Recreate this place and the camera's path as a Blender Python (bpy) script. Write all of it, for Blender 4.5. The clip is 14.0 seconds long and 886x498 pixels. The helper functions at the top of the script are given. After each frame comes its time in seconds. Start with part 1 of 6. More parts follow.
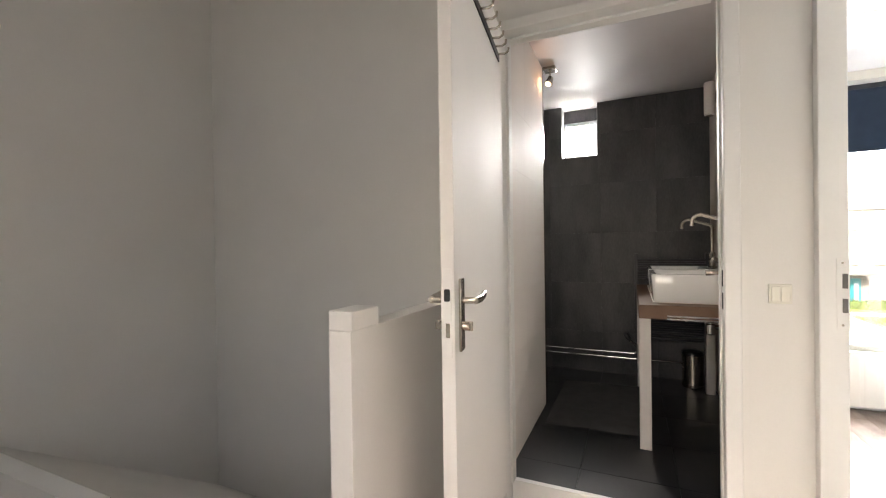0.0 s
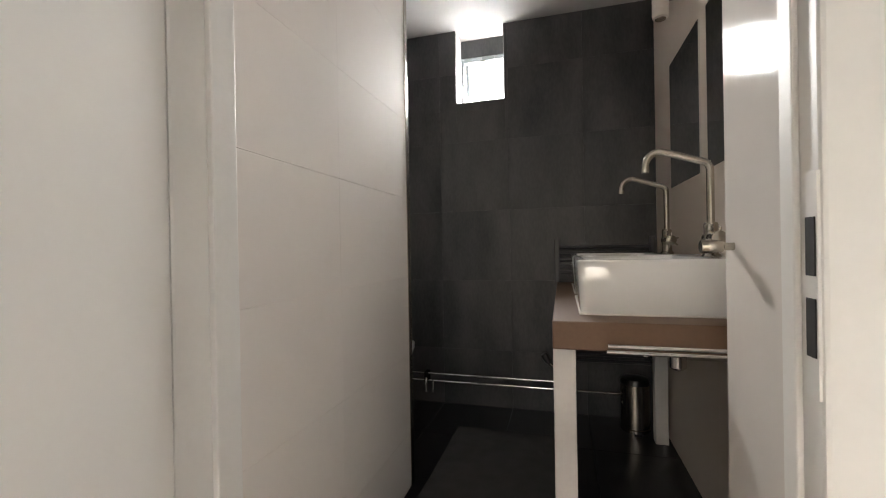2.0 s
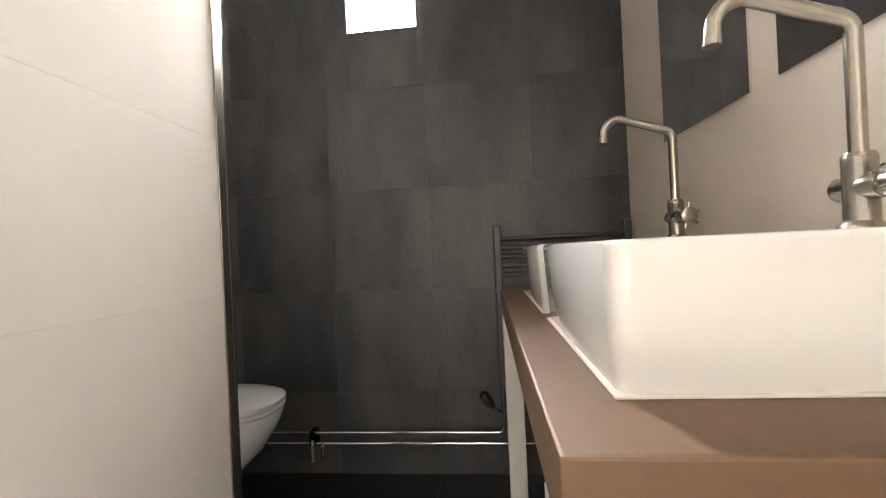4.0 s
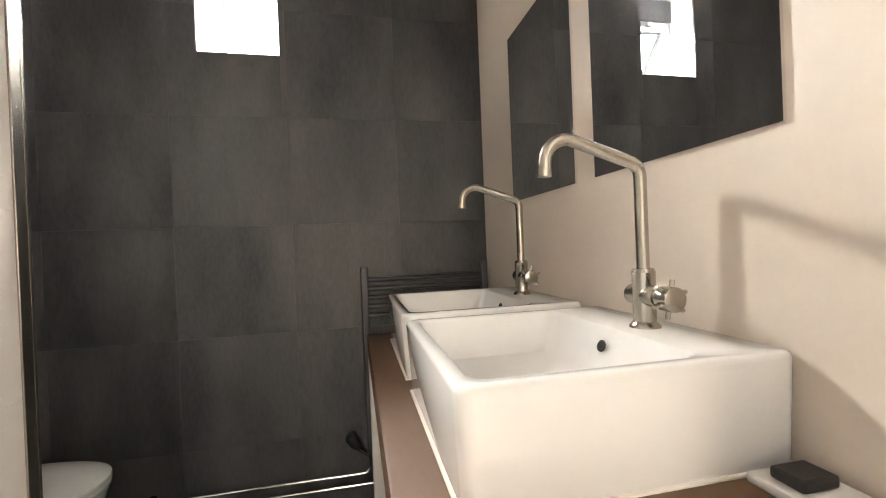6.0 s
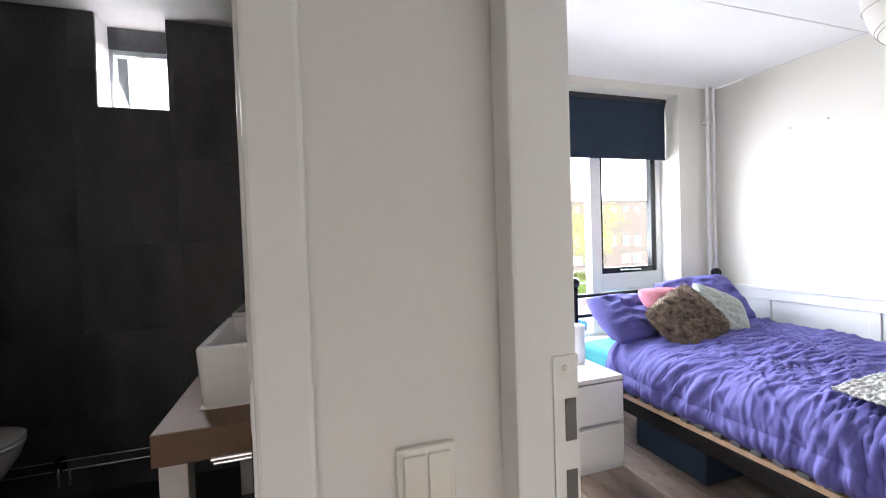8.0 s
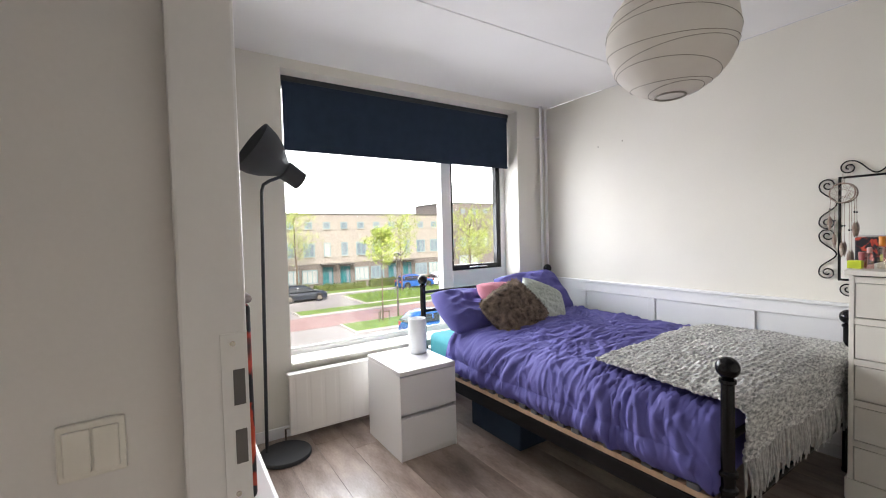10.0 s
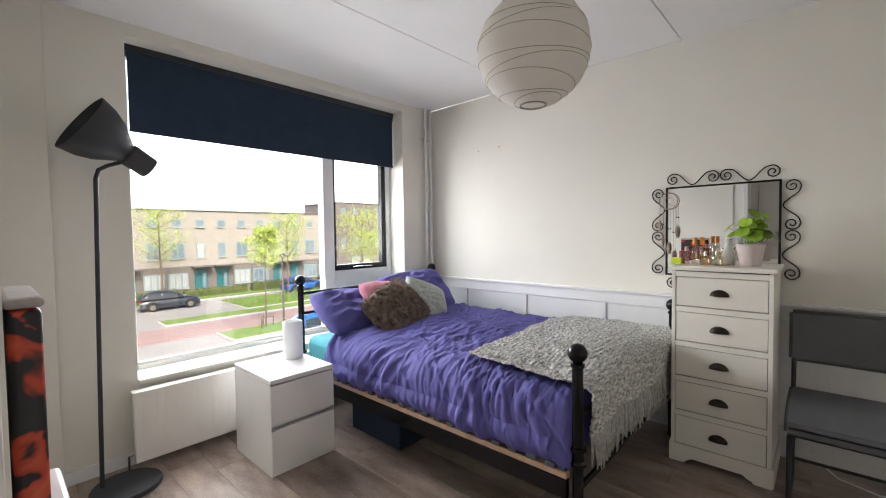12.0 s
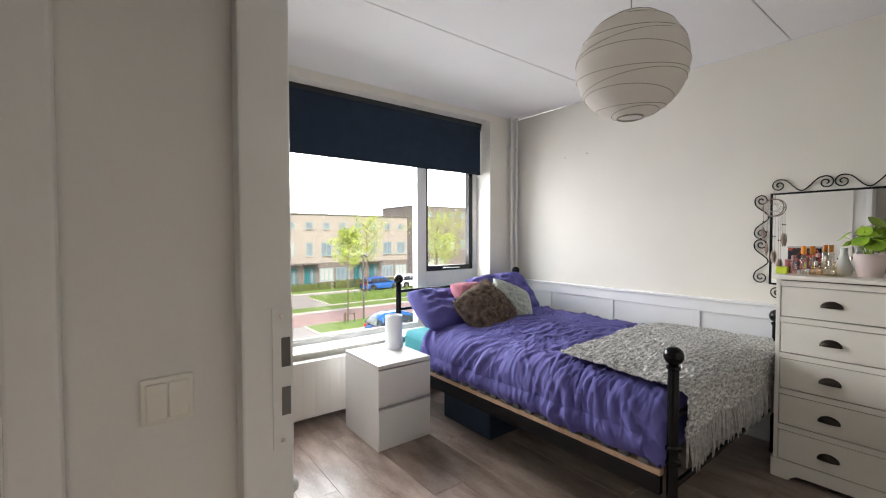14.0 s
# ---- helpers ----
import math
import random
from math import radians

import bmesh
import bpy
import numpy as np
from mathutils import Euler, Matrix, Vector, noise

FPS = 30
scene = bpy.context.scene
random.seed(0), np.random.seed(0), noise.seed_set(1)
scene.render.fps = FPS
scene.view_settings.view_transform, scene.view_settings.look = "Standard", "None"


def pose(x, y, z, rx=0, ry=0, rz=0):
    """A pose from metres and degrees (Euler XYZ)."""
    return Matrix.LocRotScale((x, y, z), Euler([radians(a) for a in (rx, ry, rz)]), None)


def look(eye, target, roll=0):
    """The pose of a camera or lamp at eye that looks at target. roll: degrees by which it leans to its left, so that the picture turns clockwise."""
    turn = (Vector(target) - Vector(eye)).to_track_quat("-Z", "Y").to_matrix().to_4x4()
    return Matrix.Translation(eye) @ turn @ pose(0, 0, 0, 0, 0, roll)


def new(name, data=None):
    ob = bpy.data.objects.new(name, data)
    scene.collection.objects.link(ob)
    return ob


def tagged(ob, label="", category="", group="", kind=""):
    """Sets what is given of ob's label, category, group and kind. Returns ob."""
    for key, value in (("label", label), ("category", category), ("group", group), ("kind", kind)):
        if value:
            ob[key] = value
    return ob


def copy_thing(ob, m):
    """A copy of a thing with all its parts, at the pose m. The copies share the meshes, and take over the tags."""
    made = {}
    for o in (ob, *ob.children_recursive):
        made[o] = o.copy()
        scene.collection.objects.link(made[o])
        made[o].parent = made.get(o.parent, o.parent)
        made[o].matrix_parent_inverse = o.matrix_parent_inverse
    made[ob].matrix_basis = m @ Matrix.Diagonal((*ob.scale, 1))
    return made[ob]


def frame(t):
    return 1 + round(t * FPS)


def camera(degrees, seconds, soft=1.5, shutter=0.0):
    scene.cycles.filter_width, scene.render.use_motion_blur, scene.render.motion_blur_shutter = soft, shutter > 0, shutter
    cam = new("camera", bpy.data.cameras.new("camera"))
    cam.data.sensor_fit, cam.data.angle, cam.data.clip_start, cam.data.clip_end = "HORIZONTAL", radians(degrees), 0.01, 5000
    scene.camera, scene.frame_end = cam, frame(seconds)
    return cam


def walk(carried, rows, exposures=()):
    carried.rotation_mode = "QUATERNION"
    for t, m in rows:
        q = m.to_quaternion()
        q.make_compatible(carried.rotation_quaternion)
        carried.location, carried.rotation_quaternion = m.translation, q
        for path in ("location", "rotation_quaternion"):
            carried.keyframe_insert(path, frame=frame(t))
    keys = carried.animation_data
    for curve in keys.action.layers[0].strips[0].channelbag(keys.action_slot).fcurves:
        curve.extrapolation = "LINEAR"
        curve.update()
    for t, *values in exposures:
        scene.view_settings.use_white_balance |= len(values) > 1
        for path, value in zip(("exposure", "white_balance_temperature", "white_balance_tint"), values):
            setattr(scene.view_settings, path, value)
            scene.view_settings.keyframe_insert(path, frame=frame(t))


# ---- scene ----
cam = camera(93.3, 14.0, soft=1.1)
PATH = [
    (0, (1.525, -2.051, 1.298), (0.7, -0.229, 1.285), -0.8),
    (0.5, (1.541, -1.78, 1.258), (0.77, 0.065, 1.241), -1.1),
    (1, (1.561, -1.455, 1.207), (0.868, 0.421, 1.194), -1.3),
    (1.5, (1.589, -1.011, 1.179), (0.97, 0.891, 1.169), -1.0),
    (2, (1.583, -0.654, 1.163), (1.036, 1.27, 1.157), -1.0),
    (2.2, (1.58, -0.5, 1.149), (1.053, 1.43, 1.153), -1.0),
    (4.3, (1.503, 0.249, 1.118), (1.397, 2.247, 1.122), -2.3),
    (4.5, (1.507, 0.267, 1.122), (1.476, 2.267, 1.129), -1.9),
    (5, (1.517, 0.27, 1.162), (1.67, 2.264, 1.162), -2.0),
    (5.5, (1.526, 0.247, 1.228), (1.841, 2.222, 1.224), -2.2),
    (6, (1.522, 0.181, 1.284), (1.932, 2.138, 1.271), -2.3),
    (6.5, (1.537, 0.009, 1.328), (1.999, 1.955, 1.312), -2.4),
    (7, (1.591, -0.247, 1.362), (2.102, 1.686, 1.349), -2.0),
    (7.2, (1.635, -0.300, 1.362), (2.181, 1.624, 1.352), -2.0),
    (7.5, (1.719, -0.413, 1.358), (2.289, 1.504, 1.353), -1.9),
    (8, (1.905, -0.565, 1.382), (2.532, 1.333, 1.329), -1.9),
    (8.5, (2.001, -0.729, 1.395), (2.728, 1.133, 1.333), -1.8),
    (11, (2.181, -0.809, 1.35), (3.497, 0.696, 1.275), -1.2),
    (11.5, (2.204, -0.818, 1.348), (3.612, 0.6, 1.274), -1.0),
    (12, (2.212, -0.826, 1.349), (3.688, 0.522, 1.274), -0.8),
    (12.5, (2.215, -0.827, 1.348), (3.709, 0.501, 1.277), -0.7),
    (13, (2.181, -0.816, 1.344), (3.636, 0.554, 1.274), -0.5),
    (13.5, (2.096, -0.828, 1.35), (3.449, 0.643, 1.286), -0.4),
    (14, (1.976, -0.883, 1.358), (3.199, 0.699, 1.301), -0.1),
]
EXPOSURES = [(0, 2.55, 6550, 12), (1.0, 2.42, 6050, 12), (2.2, 2.62, 6500, 10), (4.3, 3.85, 6600, 10), (6.0, 3.82, 6750, 10), (7.0, 3.3, 7000, 10), (7.6, 2.65, 6200, 12), (8.0, 1.75, 6050, 14), (8.5, 1.17, 6150, 16), (11, 0.98, 6450, 13), (14, 0.86, 6500, 13)]
walk(cam, [(t, look(eye, aim, lean)) for t, eye, aim, lean in PATH], EXPOSURES)


# ---- light ----
world = bpy.data.worlds.new("sky")
scene.world = world
world.use_nodes = True
wn = world.node_tree.nodes
sky = wn.new("ShaderNodeTexSky")
sky.sky_type = 'NISHITA'
sky.sun_disc = False
sky.sun_elevation = radians(42)
sky.sun_rotation = radians(200)
sky.dust_density = 6.0
sky.ozone_density = 0.6
wn["Background"].inputs["Strength"].default_value = 0.15
world.node_tree.links.new(sky.outputs[0], wn["Background"].inputs["Color"])


def lamp(name, kind, m, power, colour=(1, 1, 1), **more):
    d = bpy.data.lights.new(name, kind)
    d.energy, d.color = power, colour
    if kind == 'AREA':
        d.shape, d.size, d.size_y = 'RECTANGLE', more["w"], more["h"]
        d.spread = radians(more.get("spread", 180))
    if kind == 'SPOT':
        d.spot_size, d.spot_blend, d.shadow_soft_size = radians(more["cone"]), 0.6, more["soft"]
    if kind == 'POINT':
        d.shadow_soft_size = more["soft"]
    if kind == 'SUN':
        d.angle = radians(more["angle"])
    ob = new(name, d)
    ob.matrix_world = m
    return ob


lamp("sun", 'SUN', look((0, 0, 0), (0.25, 0.66, -0.72)), 2.6, (1, 0.965, 0.93), angle=12)
lamp("bedroom_window_light", 'AREA', look((3.55, 2.9, 1.65), (3.55, 1.2, 0.75)), 43, (0.94, 0.965, 1.0), w=1.45, h=1.3)
lamp("bedroom_casement_light", 'AREA', look((4.6, 2.52, 1.55), (4.4, 0.5, 0.5)), 6, (0.94, 0.965, 1.0), w=0.5, h=0.9)
lamp("bathroom_window_light", 'AREA', look((1.085, 2.42, 2.34), (1.22, 1.3, 1.05)), 12.5, (1.0, 0.98, 0.95), w=0.28, h=0.32, spread=135)
lamp("ceiling_spot_bulb", 'SPOT', look((0.99, 1.04, 2.47), (0.93, 0.86, 2.42)), 0.3, (1, 0.50, 0.24), cone=120, soft=0.03)
# added fill from behind the camera; its source is unseen
lamp("hall_fill_light", 'AREA', look((1.25, -3.02, 1.55), (1.5, 0.0, 1.1)), 0.7, (1.0, 0.985, 0.96), w=0.6, h=0.85)


# ---- materials ----
def mat(name, c1, c2=None, rough=0.5, metal=0.0, scale=6.0, fine=80.0, bump=0.05, stretch=(1, 1, 1), vary=0.0, spec=0.5, coat=0.0):
    """Two colours mixed by large and fine noise, with fine relief; vary: brightness change from object to object."""
    m = bpy.data.materials.new(name)
    m.use_nodes = True
    n, k = m.node_tree.nodes, m.node_tree.links
    b = n["Principled BSDF"]
    c2 = c2 or tuple(0.88 * v for v in c1)
    co = n.new("ShaderNodeTexCoord")
    mp = n.new("ShaderNodeMapping")
    mp.inputs["Scale"].default_value = stretch
    k.new(co.outputs["Object"], mp.inputs["Vector"])
    t1, t2 = n.new("ShaderNodeTexNoise"), n.new("ShaderNodeTexNoise")
    t1.inputs["Scale"].default_value, t2.inputs["Scale"].default_value = scale, fine
    t1.inputs["Detail"].default_value, t2.inputs["Detail"].default_value = 5, 3
    info = n.new("ShaderNodeObjectInfo")
    shift = n.new("ShaderNodeVectorMath")
    shift.operation = 'MULTIPLY_ADD'
    shift.inputs[1].default_value = (1, 1, 1)
    k.new(mp.outputs[0], shift.inputs[0])
    if vary:
        wide = n.new("ShaderNodeVectorMath")
        wide.operation = 'SCALE'
        wide.inputs[0].default_value = (37, 53, 71)
        k.new(info.outputs["Random"], wide.inputs["Scale"])
        k.new(wide.outputs[0], shift.inputs[2])
    k.new(shift.outputs[0], t1.inputs["Vector"])
    k.new(shift.outputs[0], t2.inputs["Vector"])
    add = n.new("ShaderNodeMath")
    add.operation = 'MULTIPLY_ADD'
    add.inputs[1].default_value = 0.35
    k.new(t2.outputs["Fac"], add.inputs[0])
    k.new(t1.outputs["Fac"], add.inputs[2])
    ramp = n.new("ShaderNodeMapRange")
    ramp.inputs["From Min"].default_value, ramp.inputs["From Max"].default_value = 0.42, 0.92
    k.new(add.outputs[0], ramp.inputs["Value"])
    mix = n.new("ShaderNodeMix")
    mix.data_type = 'RGBA'
    mix.inputs["A"].default_value, mix.inputs["B"].default_value = (*c1, 1), (*c2, 1)
    k.new(ramp.outputs[0], mix.inputs["Factor"])
    out = mix.outputs["Result"]
    if vary:
        hsv = n.new("ShaderNodeHueSaturation")
        r = n.new("ShaderNodeMapRange")
        r.inputs["To Min"].default_value, r.inputs["To Max"].default_value = 1 - vary, 1 + vary
        k.new(info.outputs["Random"], r.inputs["Value"])
        k.new(r.outputs[0], hsv.inputs["Value"])
        k.new(out, hsv.inputs["Color"])
        out = hsv.outputs[0]
    k.new(out, b.inputs["Base Color"])
    rr = n.new("ShaderNodeMapRange")
    rr.inputs["To Min"].default_value, rr.inputs["To Max"].default_value = max(0.02, rough - 0.06), min(1, rough + 0.06)
    k.new(t1.outputs["Fac"], rr.inputs["Value"])
    k.new(rr.outputs[0], b.inputs["Roughness"])
    b.inputs["Metallic"].default_value = metal
    b.inputs["Specular IOR Level"].default_value = spec
    b.inputs["Coat Weight"].default_value = coat
    if bump:
        bu = n.new("ShaderNodeBump")
        bu.inputs["Strength"].default_value = bump
        bu.inputs["Distance"].default_value = 0.01
        k.new(add.outputs[0], bu.inputs["Height"])
        k.new(bu.outputs[0], b.inputs["Normal"])
    return m


def creases(m, scale, depth, stretch):
    """Adds sharp cloth creases to a material's relief."""
    n, k = m.node_tree.nodes, m.node_tree.links
    b = n["Principled BSDF"]
    co, mp, t, bu = n.new("ShaderNodeTexCoord"), n.new("ShaderNodeMapping"), n.new("ShaderNodeTexNoise"), n.new("ShaderNodeBump")
    mp.inputs["Scale"].default_value = stretch
    t.noise_type = 'RIDGED_MULTIFRACTAL'
    t.inputs["Scale"].default_value, t.inputs["Detail"].default_value, t.inputs["Distortion"].default_value = scale, 3, 0.9
    bu.inputs["Strength"].default_value, bu.inputs["Distance"].default_value = 0.85, depth
    k.new(co.outputs["Object"], mp.inputs["Vector"])
    k.new(mp.outputs[0], t.inputs["Vector"])
    k.new(t.outputs["Fac"], bu.inputs["Height"])
    old = b.inputs["Normal"].links[0].from_socket
    k.new(old, bu.inputs["Normal"])
    k.new(bu.outputs[0], b.inputs["Normal"])


def glow(name, colour, strength):
    m = bpy.data.materials.new(name)
    m.use_nodes = True
    b = m.node_tree.nodes["Principled BSDF"]
    b.inputs["Base Color"].default_value = (*colour, 1)
    b.inputs["Emission Color"].default_value = (*colour, 1)
    b.inputs["Emission Strength"].default_value = strength
    return m


def clear(name, tint=(1, 1, 1), rough=0.0, alpha=0.1):
    """Thin window glass: mostly see-through, with a gloss."""
    m = bpy.data.materials.new(name)
    m.use_nodes = True
    n, k = m.node_tree.nodes, m.node_tree.links
    n.remove(n["Principled BSDF"])
    t, g, x = n.new("ShaderNodeBsdfTransparent"), n.new("ShaderNodeBsdfGlossy"), n.new("ShaderNodeMixShader")
    t.inputs["Color"].default_value = (*tint, 1)
    g.inputs["Roughness"].default_value = rough
    x.inputs[0].default_value = alpha
    k.new(t.outputs[0], x.inputs[1])
    k.new(g.outputs[0], x.inputs[2])
    k.new(x.outputs[0], n["Material Output"].inputs["Surface"])
    return m


WALL = mat("wall_paint", (0.77, 0.742, 0.67), (0.73, 0.702, 0.63), 0.75, scale=2, fine=140, bump=0.06)
WALL_HALL = mat("hall_wall_paint", (0.77, 0.755, 0.72), (0.72, 0.705, 0.67), 0.7, scale=2, fine=120, bump=0.06)
CEIL = mat("ceiling_paint", (0.84, 0.83, 0.82), (0.80, 0.79, 0.78), 0.85, scale=2, fine=220, bump=0.08)
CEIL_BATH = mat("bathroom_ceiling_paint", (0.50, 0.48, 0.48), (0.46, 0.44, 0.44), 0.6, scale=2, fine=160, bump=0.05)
GLOSS_WHITE = mat("white_lacquer", (0.80, 0.79, 0.76), (0.77, 0.76, 0.73), 0.68, scale=3, fine=60, bump=0.012, spec=0.15)
FRAME_WHITE = mat("frame_paint", (0.80, 0.795, 0.77), (0.75, 0.745, 0.72), 0.5, scale=5, fine=90, bump=0.03)
FRAME_GREY = mat("grey_window_frame", (0.30, 0.32, 0.33), (0.26, 0.28, 0.29), 0.5, scale=5, fine=90, bump=0.03)
WAINSCOT = mat("wainscot_paint", (0.80, 0.80, 0.80), (0.76, 0.76, 0.76), 0.45, scale=4, fine=120, bump=0.03)
DARK_TILE = mat("slate_tile", (0.016, 0.018, 0.022), (0.078, 0.076, 0.075), 0.42, scale=2.3, fine=45, bump=0.04, vary=0.07, stretch=(2.0, 2.0, 0.7))
GROUT_DARK = mat("dark_grout", (0.036, 0.037, 0.039), None, 0.85)
FLOOR_TILE = mat("floor_slate_tile", (0.010, 0.010, 0.012), (0.022, 0.022, 0.023), 0.34, scale=4, fine=70, bump=0.06, vary=0.1)
WHITE_TILE = mat("white_wall_tile", (0.78, 0.74, 0.70), (0.75, 0.71, 0.67), 0.72, scale=2, fine=30, bump=0.01, vary=0.012, spec=0.12)
POLISHED_TILE = mat("polished_wall_tile", (0.78, 0.74, 0.70), (0.75, 0.71, 0.67), 0.07, scale=2, fine=30, bump=0.0, vary=0.012, spec=0.12)
CREAM_TILE = mat("cream_wall_tile", (0.70, 0.62, 0.54), (0.66, 0.58, 0.50), 0.4, scale=2, fine=60, bump=0.02, vary=0.01)
GROUT_LIGHT = mat("light_grout", (0.77, 0.73, 0.69), None, 0.85)
CERAMIC = mat("white_ceramic", (0.81, 0.81, 0.795), (0.79, 0.79, 0.775), 0.1, scale=2, fine=20, bump=0.004, coat=0.4)
STEEL = mat("brushed_steel", (0.50, 0.465, 0.405), (0.42, 0.39, 0.335), 0.25, 1.0, scale=20, fine=200, bump=0.02)
CHROME = mat("chrome", (0.75, 0.74, 0.72), (0.7, 0.69, 0.67), 0.1, 1.0, scale=8, fine=50, bump=0.0)
COUNTER = mat("brown_laminate", (0.190, 0.112, 0.064), (0.140, 0.080, 0.046), 0.55, scale=4, fine=90, bump=0.02, stretch=(1, 0.25, 1))
LEG_GREY = mat("counter_leg_paint", (0.66, 0.63, 0.60), None, 0.4)
RAD_DARK = mat("anthracite_enamel", (0.045, 0.045, 0.05), (0.038, 0.038, 0.042), 0.35, scale=10, bump=0.01)
BLACK_PLASTIC = mat("black_plastic", (0.012, 0.012, 0.013), (0.02, 0.02, 0.02), 0.3)
MAT_GREY = mat("bath_mat_cotton", (0.075, 0.074, 0.074), (0.055, 0.054, 0.054), 0.95, scale=12, fine=350, bump=0.6)
MIRROR = mat("mirror_silver", (0.86, 0.87, 0.87), (0.85, 0.86, 0.86), 0.02, 1.0, bump=0.0)
for nd in MIRROR.node_tree.nodes:
    if nd.type == 'MAP_RANGE' and nd.inputs["To Max"].default_value < 0.2:
        nd.inputs["To Min"].default_value = nd.inputs["To Max"].default_value = 0.0
PLANK = mat("greige_laminate", (0.47, 0.37, 0.31), (0.165, 0.115, 0.09), 0.34, scale=3.2, fine=42, bump=0.05, stretch=(3.2, 0.9, 1), vary=0.15)
PLANK_BED = mat("floor_underlay", (0.03, 0.022, 0.018), None, 0.9)
BLIND = mat("navy_blind_cloth", (0.011, 0.027, 0.054), (0.009, 0.021, 0.043), 0.85, scale=10, fine=400, bump=0.15)
BLACK_METAL = mat("black_powder_coat", (0.004, 0.004, 0.005), (0.007, 0.007, 0.008), 0.22, scale=15, fine=150, bump=0.015, spec=0.3)
LAMP_METAL = mat("charcoal_metal", (0.020, 0.022, 0.025), (0.028, 0.030, 0.034), 0.55, scale=15, fine=200, bump=0.05)
DUVET = mat("purple_cotton", (0.112, 0.104, 0.335), (0.084, 0.078, 0.27), 0.85, scale=7, fine=260, bump=0.2)
creases(DUVET, 9.0, 0.014, (0.7, 1.8, 0.7))
TEAL = mat("teal_sheet", (0.07, 0.36, 0.39), (0.055, 0.30, 0.34), 0.85, scale=9, fine=200, bump=0.2)
FUR = mat("brown_fur", (0.016, 0.011, 0.008), (0.36, 0.27, 0.20), 0.95, scale=26, fine=300, bump=0.8)
PINK = mat("pink_cotton", (0.62, 0.26, 0.32), (0.5, 0.18, 0.24), 0.85, fine=200, bump=0.2)
KNIT = mat("grey_green_knit", (0.50, 0.53, 0.47), (0.27, 0.30, 0.26), 0.95, scale=48, fine=180, bump=0.6)
THROW = mat("marled_grey_wool", (0.76, 0.755, 0.72), (0.24, 0.245, 0.24), 0.95, scale=52, fine=150, bump=0.7, stretch=(0.7, 2.0, 1.8))
for nd in THROW.node_tree.nodes:
    if nd.type == 'MAP_RANGE' and abs(nd.inputs["From Min"].default_value - 0.42) < 0.01:
        nd.inputs["From Min"].default_value, nd.inputs["From Max"].default_value = 0.54, 0.84
FRINGE = mat("wool_fringe", (0.58, 0.57, 0.54), (0.30, 0.30, 0.29), 0.95, scale=40, fine=160, bump=0.4)
CABINET_WHITE = mat("white_cabinet_paint", (0.80, 0.79, 0.78), (0.77, 0.76, 0.75), 0.35, scale=3, fine=80, bump=0.01)
CHEST_CREAM = mat("cream_chest_paint", (0.82, 0.795, 0.72), (0.78, 0.75, 0.68), 0.4, scale=4, fine=90, bump=0.02)
CUP_PULL = mat("dark_bronze", (0.03, 0.024, 0.02), (0.05, 0.04, 0.032), 0.38, 0.8)
CHAIR_GREY = mat("charcoal_vinyl", (0.105, 0.108, 0.115), (0.088, 0.091, 0.098), 0.5, scale=8, fine=240, bump=0.12)
PAPER = mat("rice_paper", (0.80, 0.76, 0.70), (0.74, 0.70, 0.64), 0.85, scale=5, fine=60, bump=0.12)
n, k = PAPER.node_tree.nodes, PAPER.node_tree.links
through_paper, blend = n.new("ShaderNodeBsdfTranslucent"), n.new("ShaderNodeMixShader")
through_paper.inputs["Color"].default_value, blend.inputs[0].default_value = (0.82, 0.79, 0.74, 1), 0.35
k.new(n["Principled BSDF"].outputs[0], blend.inputs[1])
k.new(through_paper.outputs[0], blend.inputs[2])
k.new(blend.outputs[0], n["Material Output"].inputs["Surface"])
WIRE = mat("lantern_wire", (0.30, 0.27, 0.22), None, 0.6)
RAD_WHITE = mat("white_radiator_enamel", (0.80, 0.77, 0.72), (0.78, 0.75, 0.70), 0.35, scale=3, bump=0.01)
SWITCH = mat("ivory_plastic", (0.78, 0.76, 0.68), (0.76, 0.74, 0.66), 0.3, scale=10, bump=0.0)
SLAT_WOOD = mat("birch_slat", (0.60, 0.42, 0.28), (0.50, 0.34, 0.22), 0.5, scale=6, fine=90, stretch=(1, 6, 1))
LEAF = mat("plant_leaf", (0.38, 0.54, 0.035), (0.20, 0.38, 0.025), 0.4, scale=14, fine=80, bump=0.05, vary=0.25)
POT = mat("pale_pink_pot", (0.64, 0.54, 0.52), (0.58, 0.49, 0.47), 0.6, scale=10, bump=0.05)
SOIL = mat("potting_soil", (0.03, 0.02, 0.014), None, 0.95, bump=0.5)
AMBER = mat("amber_cap", (0.75, 0.26, 0.02), None, 0.3)
GLASS = clear("window_glass", (0.97, 0.99, 0.98), 0.0, 0.035)
DIFFUSE_VASE = mat("grey_green_vase", (0.55, 0.58, 0.54), None, 0.35)
# two flat dark tones: shade inside holes, slots and gaps put into colour
HOLE_SHADE = mat("painted_hole_shade", (0.02, 0.019, 0.018), None, 0.8)
SLOT = mat("shaded_slot", (0.14, 0.13, 0.12), None, 0.6)
CANDLE = mat("frosted_white", (0.84, 0.86, 0.88), (0.80, 0.82, 0.84), 0.3, bump=0.01)
RED_PRINT = mat("red_and_black_print", (0.55, 0.045, 0.02), (0.012, 0.012, 0.014), 0.5, scale=3.2, fine=8, bump=0.02)
nt = RED_PRINT.node_tree
blot, ramp, where = nt.nodes.new("ShaderNodeTexNoise"), nt.nodes.new("ShaderNodeValToRGB"), nt.nodes.new("ShaderNodeTexCoord")
blot.inputs["Scale"].default_value, blot.inputs["Detail"].default_value, blot.inputs["Distortion"].default_value = 9.0, 3.0, 0.8
cr = ramp.color_ramp
